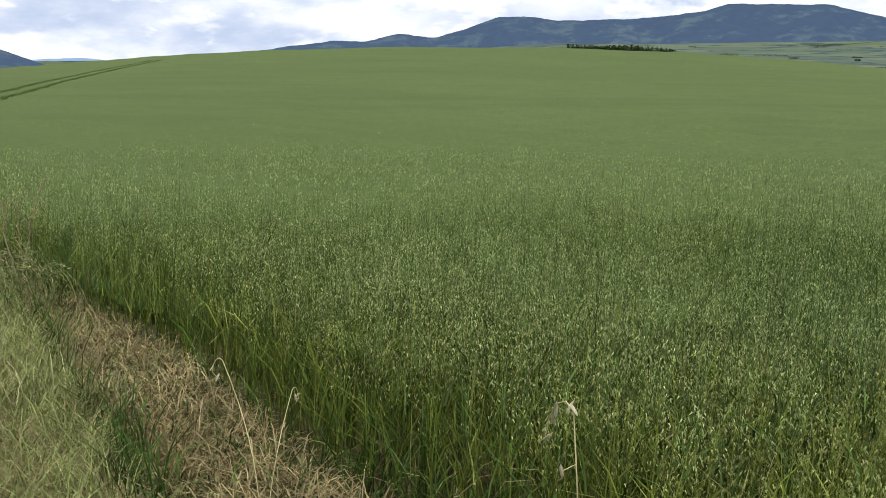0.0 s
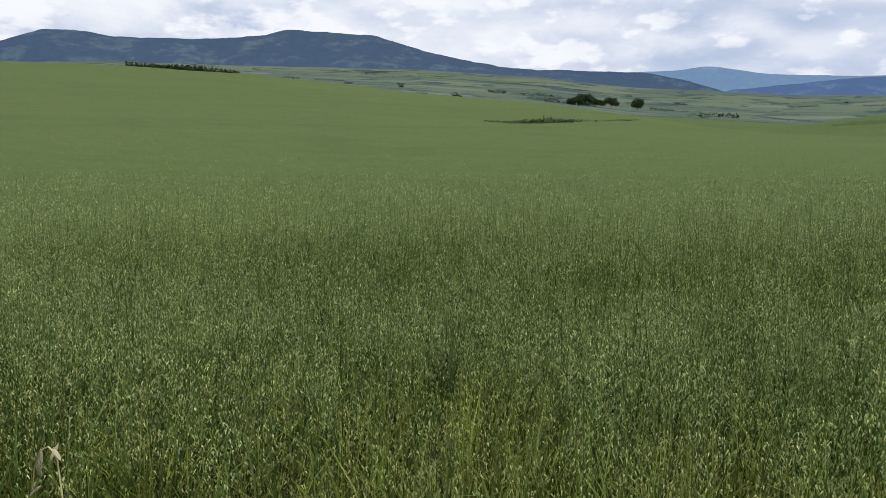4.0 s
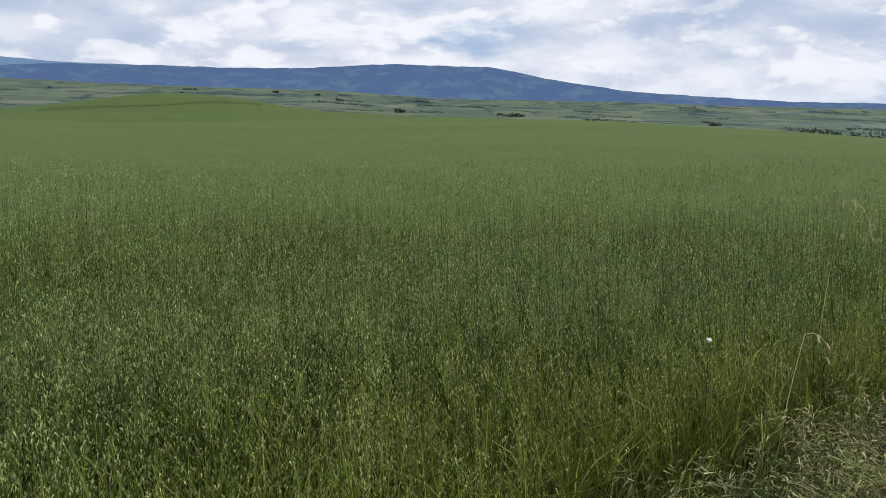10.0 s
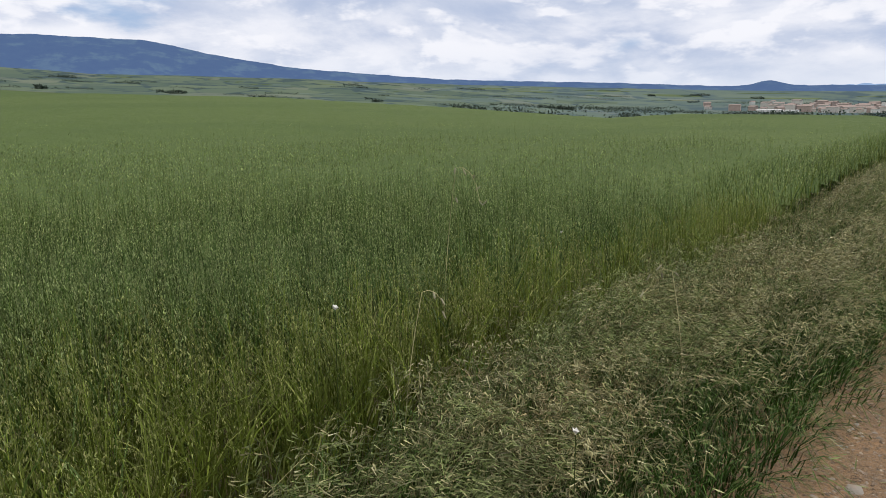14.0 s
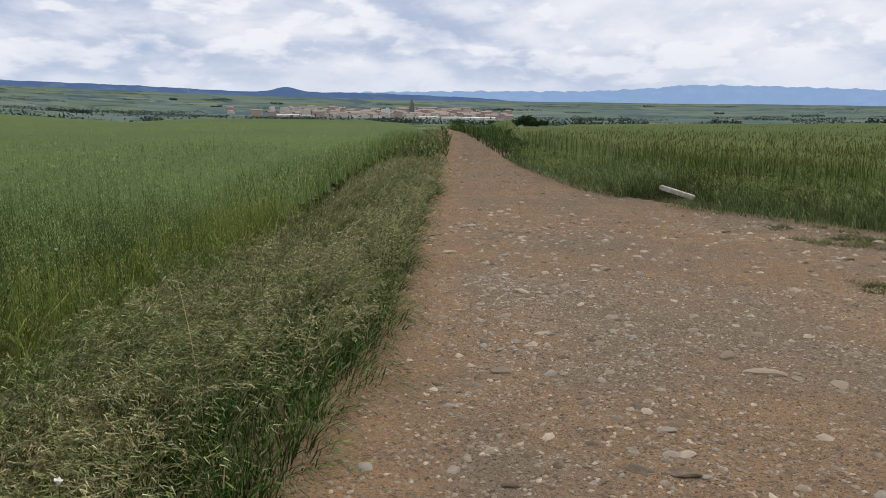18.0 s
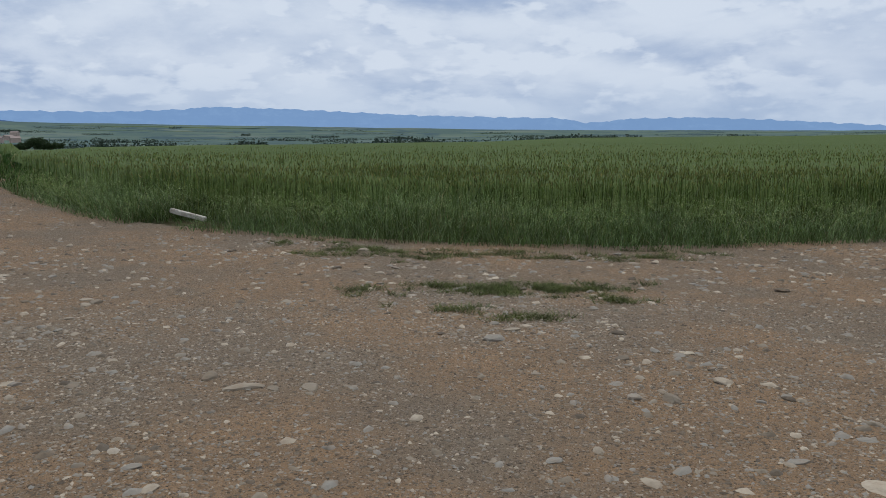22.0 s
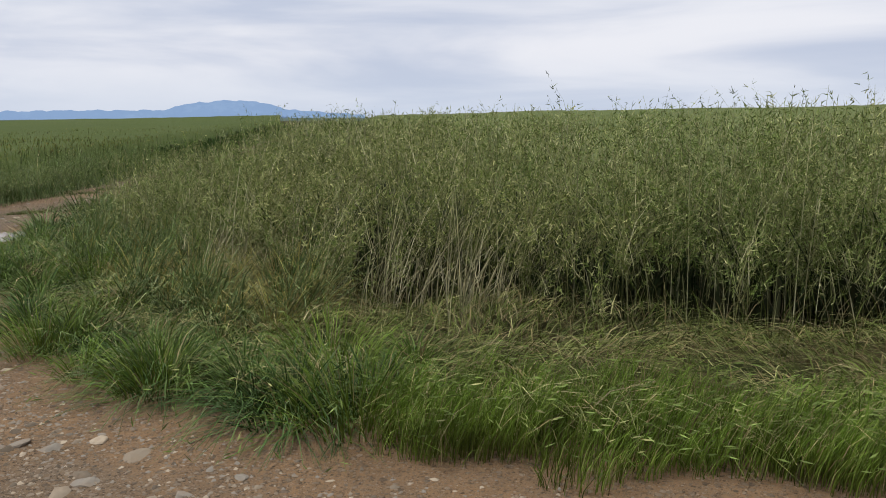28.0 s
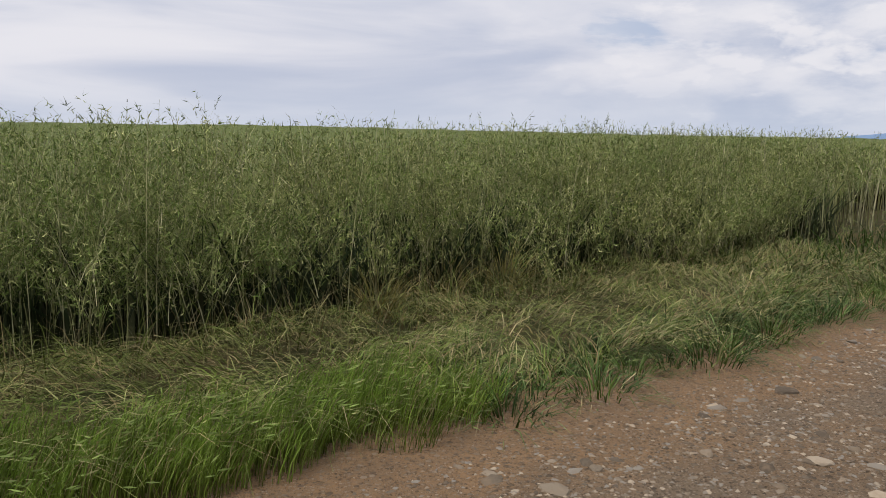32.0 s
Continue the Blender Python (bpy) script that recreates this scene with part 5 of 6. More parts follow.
def gravel(name, n, r0, r1, lo, hi, power=3):
    """Small stones pressed into the track, as one mesh."""
    spots = track_spots(rng, n, r0, r1, 0.14)
    n = len(spots)
    base = np.array([(1, 0, 0), (0.3, 0.85, 0), (-0.8, 0.5, 0), (-0.7, -0.6, 0), (0.4, -0.9, 0), (0.65, 0.05, 0.8), (-0.1, 0.5, 1), (-0.35, -0.35, 0.9)], float)
    tri = np.array([(0, 1, 5), (1, 6, 5), (1, 2, 6), (2, 7, 6), (2, 3, 7), (3, 4, 7), (4, 5, 7), (4, 0, 5), (5, 6, 7)])
    size = lo + (hi - lo) * rng.uniform(0, 1, n) ** power
    turn = rng.uniform(0, 2 * np.pi, n)
    c, s = np.cos(turn), np.sin(turn)
    v = base[None] * (1 + 0.25 * rng.normal(size=(n, 8, 3)) * 0.8)
    v *= size[:, None, None] * np.array([1, 0.7, 0.36])
    x = v[:, :, 0] * c[:, None] - v[:, :, 1] * s[:, None] + spots[:, :1]
    y = v[:, :, 0] * s[:, None] + v[:, :, 1] * c[:, None] + spots[:, 1:]
    z = np.clip(v[:, :, 2], 0, None) + track_z(spots[:, 0], spots[:, 1])[:, None] - 0.006
    V = np.stack([x, y, z], -1).reshape(-1, 3)
    Fc = (tri[None] + (np.arange(n) * 8)[:, None, None]).reshape(-1, 3)
    ob = new(name, mesh_np(name, V, Fc, [M_STONE]))
    ob.parent = road
    return tagged(ob, "small pale stones pressed into the earth", "", "", "stuff")


gravel("gravel", 26000, 1.5, 9.0, 0.005, 0.032, 1.8)


def grit(n, r0, r1, lo, hi):
    """The finest chips lying over the earth, each a small four-sided flake."""
    spots = track_spots(rng, n, r0, r1, 0.1)
    n = len(spots)
    base = np.array([(1, 0.1, 0), (-0.1, 0.8, 0), (-0.9, -0.1, 0), (0.1, -0.7, 0), (0.1, 0.1, 0.55)], float)
    tri = np.array([(0, 1, 4), (1, 2, 4), (2, 3, 4), (3, 0, 4)])
    size, turn = rng.uniform(lo, hi, n), rng.uniform(0, 2 * np.pi, n)
    v = base[None] * (1 + 0.3 * rng.normal(size=(n, 5, 3))) * size[:, None, None]
    c, w = np.cos(turn)[:, None], np.sin(turn)[:, None]
    x, y = v[:, :, 0] * c - v[:, :, 1] * w + spots[:, :1], v[:, :, 0] * w + v[:, :, 1] * c + spots[:, 1:]
    z = v[:, :, 2] + track_z(spots[:, 0], spots[:, 1])[:, None]
    ob = new("grit", mesh_np("grit", np.stack([x, y, z], -1).reshape(-1, 3), (tri[None] + (np.arange(n) * 5)[:, None, None]).reshape(-1, 3), [M_STONE]))
    ob.parent = road
    return tagged(ob, "fine angular chips of stone on the earth", "", "", "stuff")


grit(26000, 1.6, 8.5, 0.006, 0.018)
gravel("gravel", 12000, 9.0, 30.0, 0.016, 0.07, 1.9)
gravel("gravel", 2500, 30.0, 60.0, 0.03, 0.11, 1.5)
gravel("loose_stones", 4200, 1.8, 14.0, 0.022, 0.07, 2.2)


# ---- small things of the junction ----
def plain(name, base, other, scale, rough=0.8, bump=0.3):
    k = Nodes(name)
    n = k.noise(scale, 5.0)
    return k.surface(k.mix(k.ramp(n, 0.35, 0.65), base, other), rough, k.bump(n, bump, 0.01), 0.2)


M_POST = plain("weathered_white_post", (0.50, 0.48, 0.43), (0.33, 0.30, 0.25), 9.0)
M_BARK = plain("bark", (0.10, 0.075, 0.05), (0.06, 0.045, 0.03), 6.0)
M_STALK = plain("dry_stalk", (0.30, 0.22, 0.14), (0.18, 0.12, 0.08), 40.0)
M_PALE = leaf_material("pale_oat_husk", (0.40, 0.37, 0.20), (0.52, 0.48, 0.30), (0.66, 0.62, 0.46), 0.3, (1.0, 0.1))
M_PETAL = plain("white_petal", (0.80, 0.79, 0.76), (0.70, 0.69, 0.66), 50.0)


def tube(bm, a, b, r0, r1, sides=6):
    """A tapered stick between two points, added to bm."""
    a, b = Vector(a), Vector(b)
    q = (b - a).to_track_quat("Z", "Y")
    rings = []
    for c, r in ((a, r0), (b, r1)):
        rings.append([bm.verts.new(c + q @ Vector((r * math.cos(2 * math.pi * i / sides), r * math.sin(2 * math.pi * i / sides), 0))) for i in range(sides)])
    for i in range(sides):
        j = (i + 1) % sides
        bm.faces.new((rings[0][i], rings[0][j], rings[1][j], rings[1][i]))
    bm.faces.new(rings[0][::-1])
    bm.faces.new(rings[1])


def stick(bm, pts, r0, r1, sides=5):
    """One bent tapered stick through several points, added to bm."""
    pts = [Vector(p) for p in pts]
    rings = []
    for i, p in enumerate(pts):
        q = (pts[min(i + 1, len(pts) - 1)] - pts[max(i - 1, 0)]).to_track_quat("Z", "Y")
        r = r0 + (r1 - r0) * i / (len(pts) - 1)
        rings.append([bm.verts.new(p + q @ Vector((r * math.cos(2 * math.pi * k / sides), r * math.sin(2 * math.pi * k / sides), 0))) for k in range(sides)])
    for lo, hi in zip(rings, rings[1:]):
        for k in range(sides):
            bm.faces.new((lo[k], lo[(k + 1) % sides], hi[(k + 1) % sides], hi[k]))
    bm.faces.new(rings[0][::-1])
    bm.faces.new(rings[-1])


def fallen_post():
    """A weathered white post lying on a stone in the grass at the track's edge."""
    bm = bmesh.new()
    bmesh.ops.create_cube(bm, size=1.0)
    bmesh.ops.scale(bm, vec=(0.82, 0.095, 0.085), verts=bm.verts)
    bmesh.ops.bevel(bm, geom=list(bm.edges), offset=0.012, segments=2, affect="EDGES")
    for v in bm.verts:
        v.co.z += 0.006 * math.sin(v.co.x * 9)
    me = bpy.data.meshes.new("fallen_post")
    bm.to_mesh(me)
    bm.free()
    me.materials.append(M_POST)
    ob = new("fallen_post", me)
    ob.matrix_world = pose(7.05, -14.2, 0.16, 0, 9, 165)
    return tagged(ob, "weathered white post lying in the grass beside the track", "post")


fallen_post()


def bush(name, x, y, wide, tall, leaves, leaf, label, mat, seed):
    """A shrub: several stems from one foot, clouds of small leaves with gaps between."""
    r = np.random.default_rng(seed)
    root = new(name)
    root.location = (x, y, float(land(x, y)))
    bm = bmesh.new()
    ends = []
    for i in range(9):
        a = r.uniform(0, 6.28)
        e = Vector((wide * 0.42 * r.uniform(0.3, 1) * math.cos(a), wide * 0.42 * r.uniform(0.3, 1) * math.sin(a), tall * r.uniform(0.5, 0.95)))
        m = e * 0.5 + Vector(r.normal(0, 0.06 * wide, 3))
        tube(bm, (0, 0, -0.1), m, 0.018 * wide, 0.012 * wide, 5)
        tube(bm, m, e, 0.012 * wide, 0.004 * wide, 5)
        ends += [e, m * 0.4 + e * 0.6]
    part("stems", bm, M_BARK, root)
    g = Growth()
    c = np.array([tuple(e) for e in ends])
    idx = r.integers(0, len(c), leaves)
    at = c[idx] + r.normal(size=(leaves, 3)) * np.array([0.10 * wide, 0.10 * wide, 0.10 * tall])
    at[:, 2] = np.abs(at[:, 2])
    g.leaflets(r, at, r.normal(size=(leaves, 3)), leaf * r.uniform(0.7, 1.3, leaves), leaf * 0.6, 0, 0.8)
    me = mesh_np("leaves", np.concatenate(g.v), g.f, [mat], None, np.concatenate(g.s))
    ob = new("leaves", me)
    ob.parent = root
    return tagged(root, label, "bush")


bush("bush", -6.95, -16.35, 1.9, 1.3, 1500, 0.075, "dark leafy bush growing at the edge of the wheat", M_BUSH, 5)


def puddle(x, y, a, b, turn):
    bm = bmesh.new()
    ring = []
    for i in range(28):
        t = 2 * math.pi * i / 28
        k = 1 + 0.16 * math.sin(3 * t + 1) + 0.08 * math.sin(7 * t)
        u, v = a * k * math.cos(t), b * k * math.sin(t)
        ring.append(bm.verts.new((u * math.cos(turn) - v * math.sin(turn), u * math.sin(turn) + v * math.cos(turn), 0)))
    top = bm.faces.new(ring)
    low = bmesh.ops.extrude_face_region(bm, geom=[top])
    bmesh.ops.translate(bm, vec=(0, 0, -0.03), verts=[q for q in low["geom"] if isinstance(q, bmesh.types.BMVert)])
    bmesh.ops.recalc_face_normals(bm, faces=bm.faces)
    k = Nodes("muddy_water")
    k.surface((0.30, 0.225, 0.175), 0.06, None, 0.6)
    me = bpy.data.meshes.new("puddle")
    bm.to_mesh(me)
    bm.free()
    me.materials.append(k.mat)
    ob = new("puddle", me)
    ob.location = (x, y, float(track_z(x, y)) + 0.028)
    return tagged(ob, "shallow muddy puddle in the side track reflecting the sky", "water", "", "structure")


puddle(*PUDDLE, 0.75, 0.27, 0.75)

# low weeds growing on the junction, and at the foot of the wheat margin
g = Growth()
spots = [(0.9, -8.6, 0.9, 0.35), (0.1, -8.7, 0.75, 0.4), (1.9, -8.3, 0.5, 0.25), (1.2, -7.6, 0.4, 0.2), (0.3, -7.3, 0.5, 0.15), (-0.5, -8.3, 0.35, 0.25), (0.5, -8.7, 0.8, 0.35), (0.2, -8.5, 0.5, 0.3), (-0.2, -8.9, 0.4, 0.3), (2.6, -11.2, 0.9, 0.25), (1.2, -11.0, 1.0, 0.2), (-0.6, -11.2, 0.8, 0.25), (3.9, -11.7, 0.6, 0.25), (3.2, -11.0, 0.5, 0.4), (0.4, -11.3, 0.9, 0.2), (-1.6, -11.8, 0.7, 0.2), (2.0, -10.6, 0.5, 0.3), (-8.6, -14.2, 1.6, 0.35), (-12.5, -17.0, 2.2, 0.4)]
patches = []
for wx, wy, wa, wb in spots:
    for _ in range(9):
        k = float(rng.uniform(0.18, 0.55))
        patches.append((wx + wa * float(rng.normal(0, 0.5)), wy + wb * float(rng.normal(0, 0.6)), wa * k, max(wb * k, 0.09)))
for wx, wy, wa, wb in patches:
    n = int(7000 * wa * wb)
    q = np.sqrt(rng.uniform(0, 1, n)) * rng.uniform(0.5, 1.15, n)
    a = rng.uniform(0, 2 * np.pi, n)
    px, py = wx + wa * q * np.cos(a), wy + wb * q * np.sin(a)
    keep = soft_noise(px, py, 6.0, 1.0) > -0.35
    px, py = px[keep], py[keep]
    n = len(px)
    g.ribbons(rng, np.stack([px, py, track_z(px, py) - 0.01], 1), rng.uniform(0.04, 0.13, n), 0.007, rng.uniform(0.5, 0.97, n), None, 1, 0.2, 0)
g.link("track_weeds", [M_WEED], "low green weeds and grass growing on the stony junction", "grass")


def dry_weed(x, y, stems, seed, label):
    """A dead weed: forked brown stalks with small heads."""
    r = np.random.default_rng(seed)
    root = new("dry_weed")
    root.location = (x, y, float(land(x, y)) - 0.05)
    for tall, lean, head in stems:
        bm = bmesh.new()
        foot, pts = Vector((0, 0, 0)), []
        for i in range(6):
            s = (i + 1) / 6
            p = Vector((math.cos(head) * lean * s ** 1.3, math.sin(head) * lean * s ** 1.3, tall * s)) + Vector(r.normal(0, 0.012, 3))
            pts.append(p)
        stick(bm, [foot] + pts, 0.0075, 0.003)
        for p in pts[2:]:
            e = p + Vector((r.normal(0, 0.07), r.normal(0, 0.07), 0.12))
            tube(bm, p, e, 0.004, 0.002, 4)
            bmesh.ops.create_icosphere(bm, subdivisions=1, radius=0.011, matrix=Matrix.Translation(e))
        part("stalk", bm, M_STALK, root)
    return tagged(root, label, "weed")


dry_weed(-4.2, 7.75, [(1.22, 0.22, 2.9), (1.12, 0.30, 0.3), (0.9, 0.1, 1.2)], 3, "dead brown weed with forked stalks standing above the oats")


def wild_oat(x, y, tall, lean, head, husks, seed, label):
    """A bleached wild-oat stalk with a few large hanging husks."""
    r = np.random.default_rng(seed)
    root = new("wild_oat")
    root.location = (x, y, float(land(x, y)) - 0.03)
    bm = bmesh.new()
    foot, pts = Vector((0, 0, 0)), []
    for i in range(8):
        s = (i + 1) / 8
        p = Vector((math.cos(head) * lean * s * s, math.sin(head) * lean * s * s, tall * s))
        pts.append(p)
    u = Vector((math.cos(head), math.sin(head), 0))
    pts += [pts[-1] + u * a * tall + Vector((0, 0, b * tall)) for a, b in ((0.04, 0.006), (0.085, -0.015), (0.12, -0.06), (0.14, -0.12))]
    stick(bm, [foot] + pts, 0.0022, 0.0014)
    part("stalk", bm, M_PALE, root)
    for i in range(husks):
        p = pts[-1 - (i % 6)] + Vector((r.normal(0, 0.018), r.normal(0, 0.018), -0.012 + r.normal(0, 0.01)))
        bm = bmesh.new()
        bmesh.ops.create_icosphere(bm, subdivisions=1, radius=1.0)
        q = Vector((r.normal(0, 0.7), r.normal(0, 0.7), -1)).to_track_quat("Z", "Y").to_matrix().to_4x4()
        bmesh.ops.transform(bm, matrix=Matrix.Translation(p) @ q @ Matrix.Diagonal((0.0058, 0.004, 0.021, 1)), verts=bm.verts)
        tube(bm, pts[-1 - (i % 6)], p, 0.001, 0.001, 3)
        part("husk", bm, M_PALE, root)
    return tagged(root, label, "wild oat", "wild oats")


wild_oat(0.16, 2.05, 1.0, 0.10, 1.9, 6, 1, "bleached wild oat stalk with hanging husks before the oats")
wild_oat(0.26, 1.95, 0.72, 0.12, 2.6, 4, 2, "short bleached wild oat stalk among the grass")
wild_oat(-0.95, 3.55, 0.62, 0.25, 2.4, 2, 3, "bent bleached wild oat stalk beside the straw")
wild_oat(-0.85, 3.25, 0.55, 0.3, 1.4, 2, 4, "bent bleached wild oat stalk beside the straw")
wild_oat(4.60, -1.05, 1.32, 0.12, 3.6, 7, 5, "tall bleached wild oat with hanging husks over the oats")
wild_oat(3.64, -2.03, 0.85, 0.1, 0.5, 5, 6, "bleached wild oat with pale husks in the verge")
wild_oat(3.6, -0.6, 0.85, 0.1, 5.0, 3, 7, "bleached wild oat at the edge of the oats")


def white_flower(x, y, z, seed):
    """A small white bindweed flower: five joined petals and a stem."""
    r = np.random.default_rng(seed)
    root = new("white_flower")
    root.location = (x, y, float(land(x, y)))
    bm = bmesh.new()
    c = bm.verts.new((0, 0, z))
    ring = []
    for i in range(10):
        a = 2 * math.pi * i / 10
        rad = 0.013 if i % 2 else 0.010
        ring.append(bm.verts.new((rad * math.cos(a), rad * math.sin(a), z + 0.016 + 0.004 * r.normal())))
    for i in range(10):
        bm.faces.new((c, ring[i], ring[(i + 1) % 10]))
    part("petals", bm, M_PETAL, root)
    bm = bmesh.new()
    tube(bm, (0, 0, 0), (0, 0, z), 0.002, 0.0015, 4)
    part("stem", bm, M_STEM, root)
    return tagged(root, "small white bindweed flower in the verge grass", "flower", "bindweed flowers")


for i, (x, y, z) in enumerate([(2.46, -0.89, 0.62), (3.5, -0.3, 0.8), (5.1, -2.0, 0.8)]):
    white_flower(x, y, z, 20 + i)


# ---- the far land: trees, hedges, the town ----
def spot(az, el, r0=60.0, r1=3200.0):
    """The first place along a heading where the land climbs to a height angle, behind r0."""
    a = radians(az)
    for r in np.geomspace(r0, r1, 400):
        x, y = r * math.sin(a), r * math.cos(a)
        z = float(land(x, y))
        if math.degrees(math.atan2(z - EYE, r)) >= el:
            return x, y, z, float(r)
    return x, y, z, float(r)


def at_range(az, r):
    a = radians(az)
    x, y = r * math.sin(a), r * math.cos(a)
    return x, y, float(land(x, y)), r


def tree_parts(name, wide, tall, clumps, leaf, seed):
    """A broad field tree: tapered trunk, limbs, and a crown of leaf clumps with an uneven outline."""
    r = np.random.default_rng(seed)
    root = new(name)
    bm = bmesh.new()
    tube(bm, (0, 0, -0.5), (0, 0, tall * 0.38), 0.05 * tall, 0.035 * tall, 8)
    ends = []
    for i in range(8):
        a = 6.28 * i / 8 + r.uniform(-0.3, 0.3)
        e = Vector((wide * 0.36 * math.cos(a) * r.uniform(0.5, 1.1), wide * 0.36 * math.sin(a) * r.uniform(0.5, 1.1), tall * r.uniform(0.5, 0.86)))
        tube(bm, (0, 0, tall * 0.3), e, 0.022 * tall, 0.008 * tall, 5)
        ends.append(e)
    part("trunk", bm, M_BARK, root)
    g = Growth()
    c = np.array([tuple(e) for e in ends] + [(0, 0, tall * 0.75)])
    idx = r.integers(0, len(c), clumps)
    v = r.normal(size=(clumps, 3))
    v /= np.linalg.norm(v, axis=1, keepdims=True)
    at = c[idx] + v * (r.uniform(0.3, 1, clumps) ** 0.5)[:, None] * np.array([0.24 * wide, 0.24 * wide, 0.22 * tall])
    at[:, 2] = np.maximum(at[:, 2] * 1.25 - 0.2 * tall, 0.06 * tall)
    g.leaflets(r, at, r.normal(size=(clumps, 3)), leaf * r.uniform(0.7, 1.4, clumps), leaf * 0.7, 0, 0.8)
    ob = new("crown", mesh_np("crown", np.concatenate(g.v), g.f, [M_TREE], None, np.concatenate(g.s)))
    ob.parent = root
    return root


TREES = [tree_parts("tree", 1.0 * w, h, 1700, 0.95, 40 + i) for i, (w, h) in enumerate([(9, 7), (8, 6), (11, 7.5)])]


def plant_tree(kind, place, size, turn, label, group):
    """The first use takes the model itself, later uses a copy."""
    model = TREES[kind]
    m = Matrix.Translation(place) @ Matrix.Rotation(turn, 4, "Z")
    if not model.get("category"):
        model.scale = (size, size, size)
        ob = model
        ob.matrix_basis = m @ Matrix.Diagonal((size, size, size, 1))
    else:
        ob = copy_thing(model, m)
        ob.matrix_basis = m @ Matrix.Diagonal((size, size, size, 1))
    return tagged(ob, label, "tree", group)


# the dark group on the slope and the round tree beside it
for i, (az, dr, s) in enumerate([(38.75, 0, 0.72), (39.2, 4, 0.85), (39.75, 8, 0.95), (40.3, 0, 0.75), (40.85, 6, 0.62), (41.5, 3, 0.72), (41.8, 0, 0.55)]):
    x, y, z, r = spot(az, 2.72 - 0.035 * (az - 38.6), 300)
    plant_tree(i % 3, (x, y, z - 0.3), s * r / 480 * 0.9, 1.7 * i, "dark round-crowned tree in a clump on the slope", "clump of trees on the slope")
x, y, z, r = spot(43.25, 2.42, 300)
plant_tree(0, (x, y, z - 0.3), 0.98 * r / 480 * 0.9, 0.4, "dark round tree standing alone beside the clump", "")
for i, (az, s) in enumerate([(143.1, 0.6), (143.5, 0.75), (144.0, 0.9), (144.5, 0.85), (145.0, 0.7), (145.4, 0.55)]):
    x, y, z, r = at_range(az, 300 + 8 * (i % 2))
    plant_tree(i % 3, (x, y, z - 0.4), s * 0.62, 2.1 * i, "dark dense tree beyond the wheat, beside the track", "trees before the town")
for i, az in enumerate([139.2, 141.7, 142.1]):
    x, y, z, r = at_range(az, 92 + 6 * (i % 2))
    bush("bush", x, y, 1.9, 0.9, 700, 0.16, "dark bush beside the track where it drops away", M_BUSH, 60 + i)


def leafy_rows(name, rows, leaf, label, mat, category="hedge"):
    """Far hedges and woods: each row is (heading, height angle or range, length, height, turn, count)."""
    g = Growth()
    for x, y, long, tall, turn, n in rows:
        u = rng.uniform(-0.5, 0.5, n) * long
        w = rng.normal(0, 0.12, n) * tall * 2.2
        lumps = 0.55 + 0.45 * np.abs(np.sin(u * 6.0 / max(tall, 1.0) + x)) * (0.6 + 0.4 * np.sin(u * 0.13 + y))
        px, py = x + u * math.cos(turn) - w * math.sin(turn), y + u * math.sin(turn) + w * math.cos(turn)
        pz = land(px, py) + tall * lumps * rng.uniform(0, 1, n)
        g.leaflets(rng, np.stack([px, py, pz], 1), rng.normal(size=(n, 3)), leaf * tall * rng.uniform(0.7, 1.4, n), leaf * tall * 0.7, 0, 0.8)
    return g.link(name, [mat], label, category)


def row_between(p, q, tall, n):
    (x0, y0), (x1, y1) = p[:2], q[:2]
    return ((x0 + x1) / 2, (y0 + y1) / 2, math.hypot(x1 - x0, y1 - y0), tall, math.atan2(y1 - y0, x1 - x0), n)


# the bank and ditch with scrub on the slope, the hedges on the knoll, the scrub behind the crest
leafy_rows("bank_scrub", [row_between(spot(a0, e0, 40), spot(a1, e1, 40), tall, 1500) for a0, e0, a1, e1, tall in ((32.6, 0.98, 34.8, 0.84, 1.1), (34.8, 0.84, 36.6, 0.90, 1.5), (36.6, 0.90, 38.6, 1.02, 1.5), (38.6, 1.02, 41.0, 1.16, 1.4), (41.0, 1.16, 43.2, 1.26, 1.1), (36.6, 0.75, 38.5, 0.86, 1.0))], 0.13, "dark scrub along a bank in the fields", M_TREE)
leafy_rows("knoll_hedge", [row_between(spot(59.0, 2.15, 250), spot(61.6, 2.5, 250), 3.0, 1500), row_between(spot(55.5, 1.2, 250), spot(62.5, 1.55, 250), 1.4, 1500), row_between(spot(62.5, 1.55, 250), spot(69.5, 1.75, 250), 1.4, 1500), row_between(spot(66.5, 1.9, 250), spot(73.5, 1.6, 250), 1.8, 1500)], 0.16, "dark hedges over a green knoll", M_TREE)
leafy_rows("crest_scrub", [row_between(at_range(8.4, 243), at_range(10.4, 244), 2.4, 1200), row_between(at_range(9.8, 244), at_range(13.4, 244), 3.1, 3000), row_between(at_range(13.0, 244), at_range(15.6, 241), 2.6, 1400), row_between(at_range(18.2, 330), at_range(21.5, 320), 5.0, 700), row_between(at_range(21.0, 330), at_range(26.0, 320), 3.5, 600)], 0.2, "dark scrub behind the crest of the oat field", M_TREE)

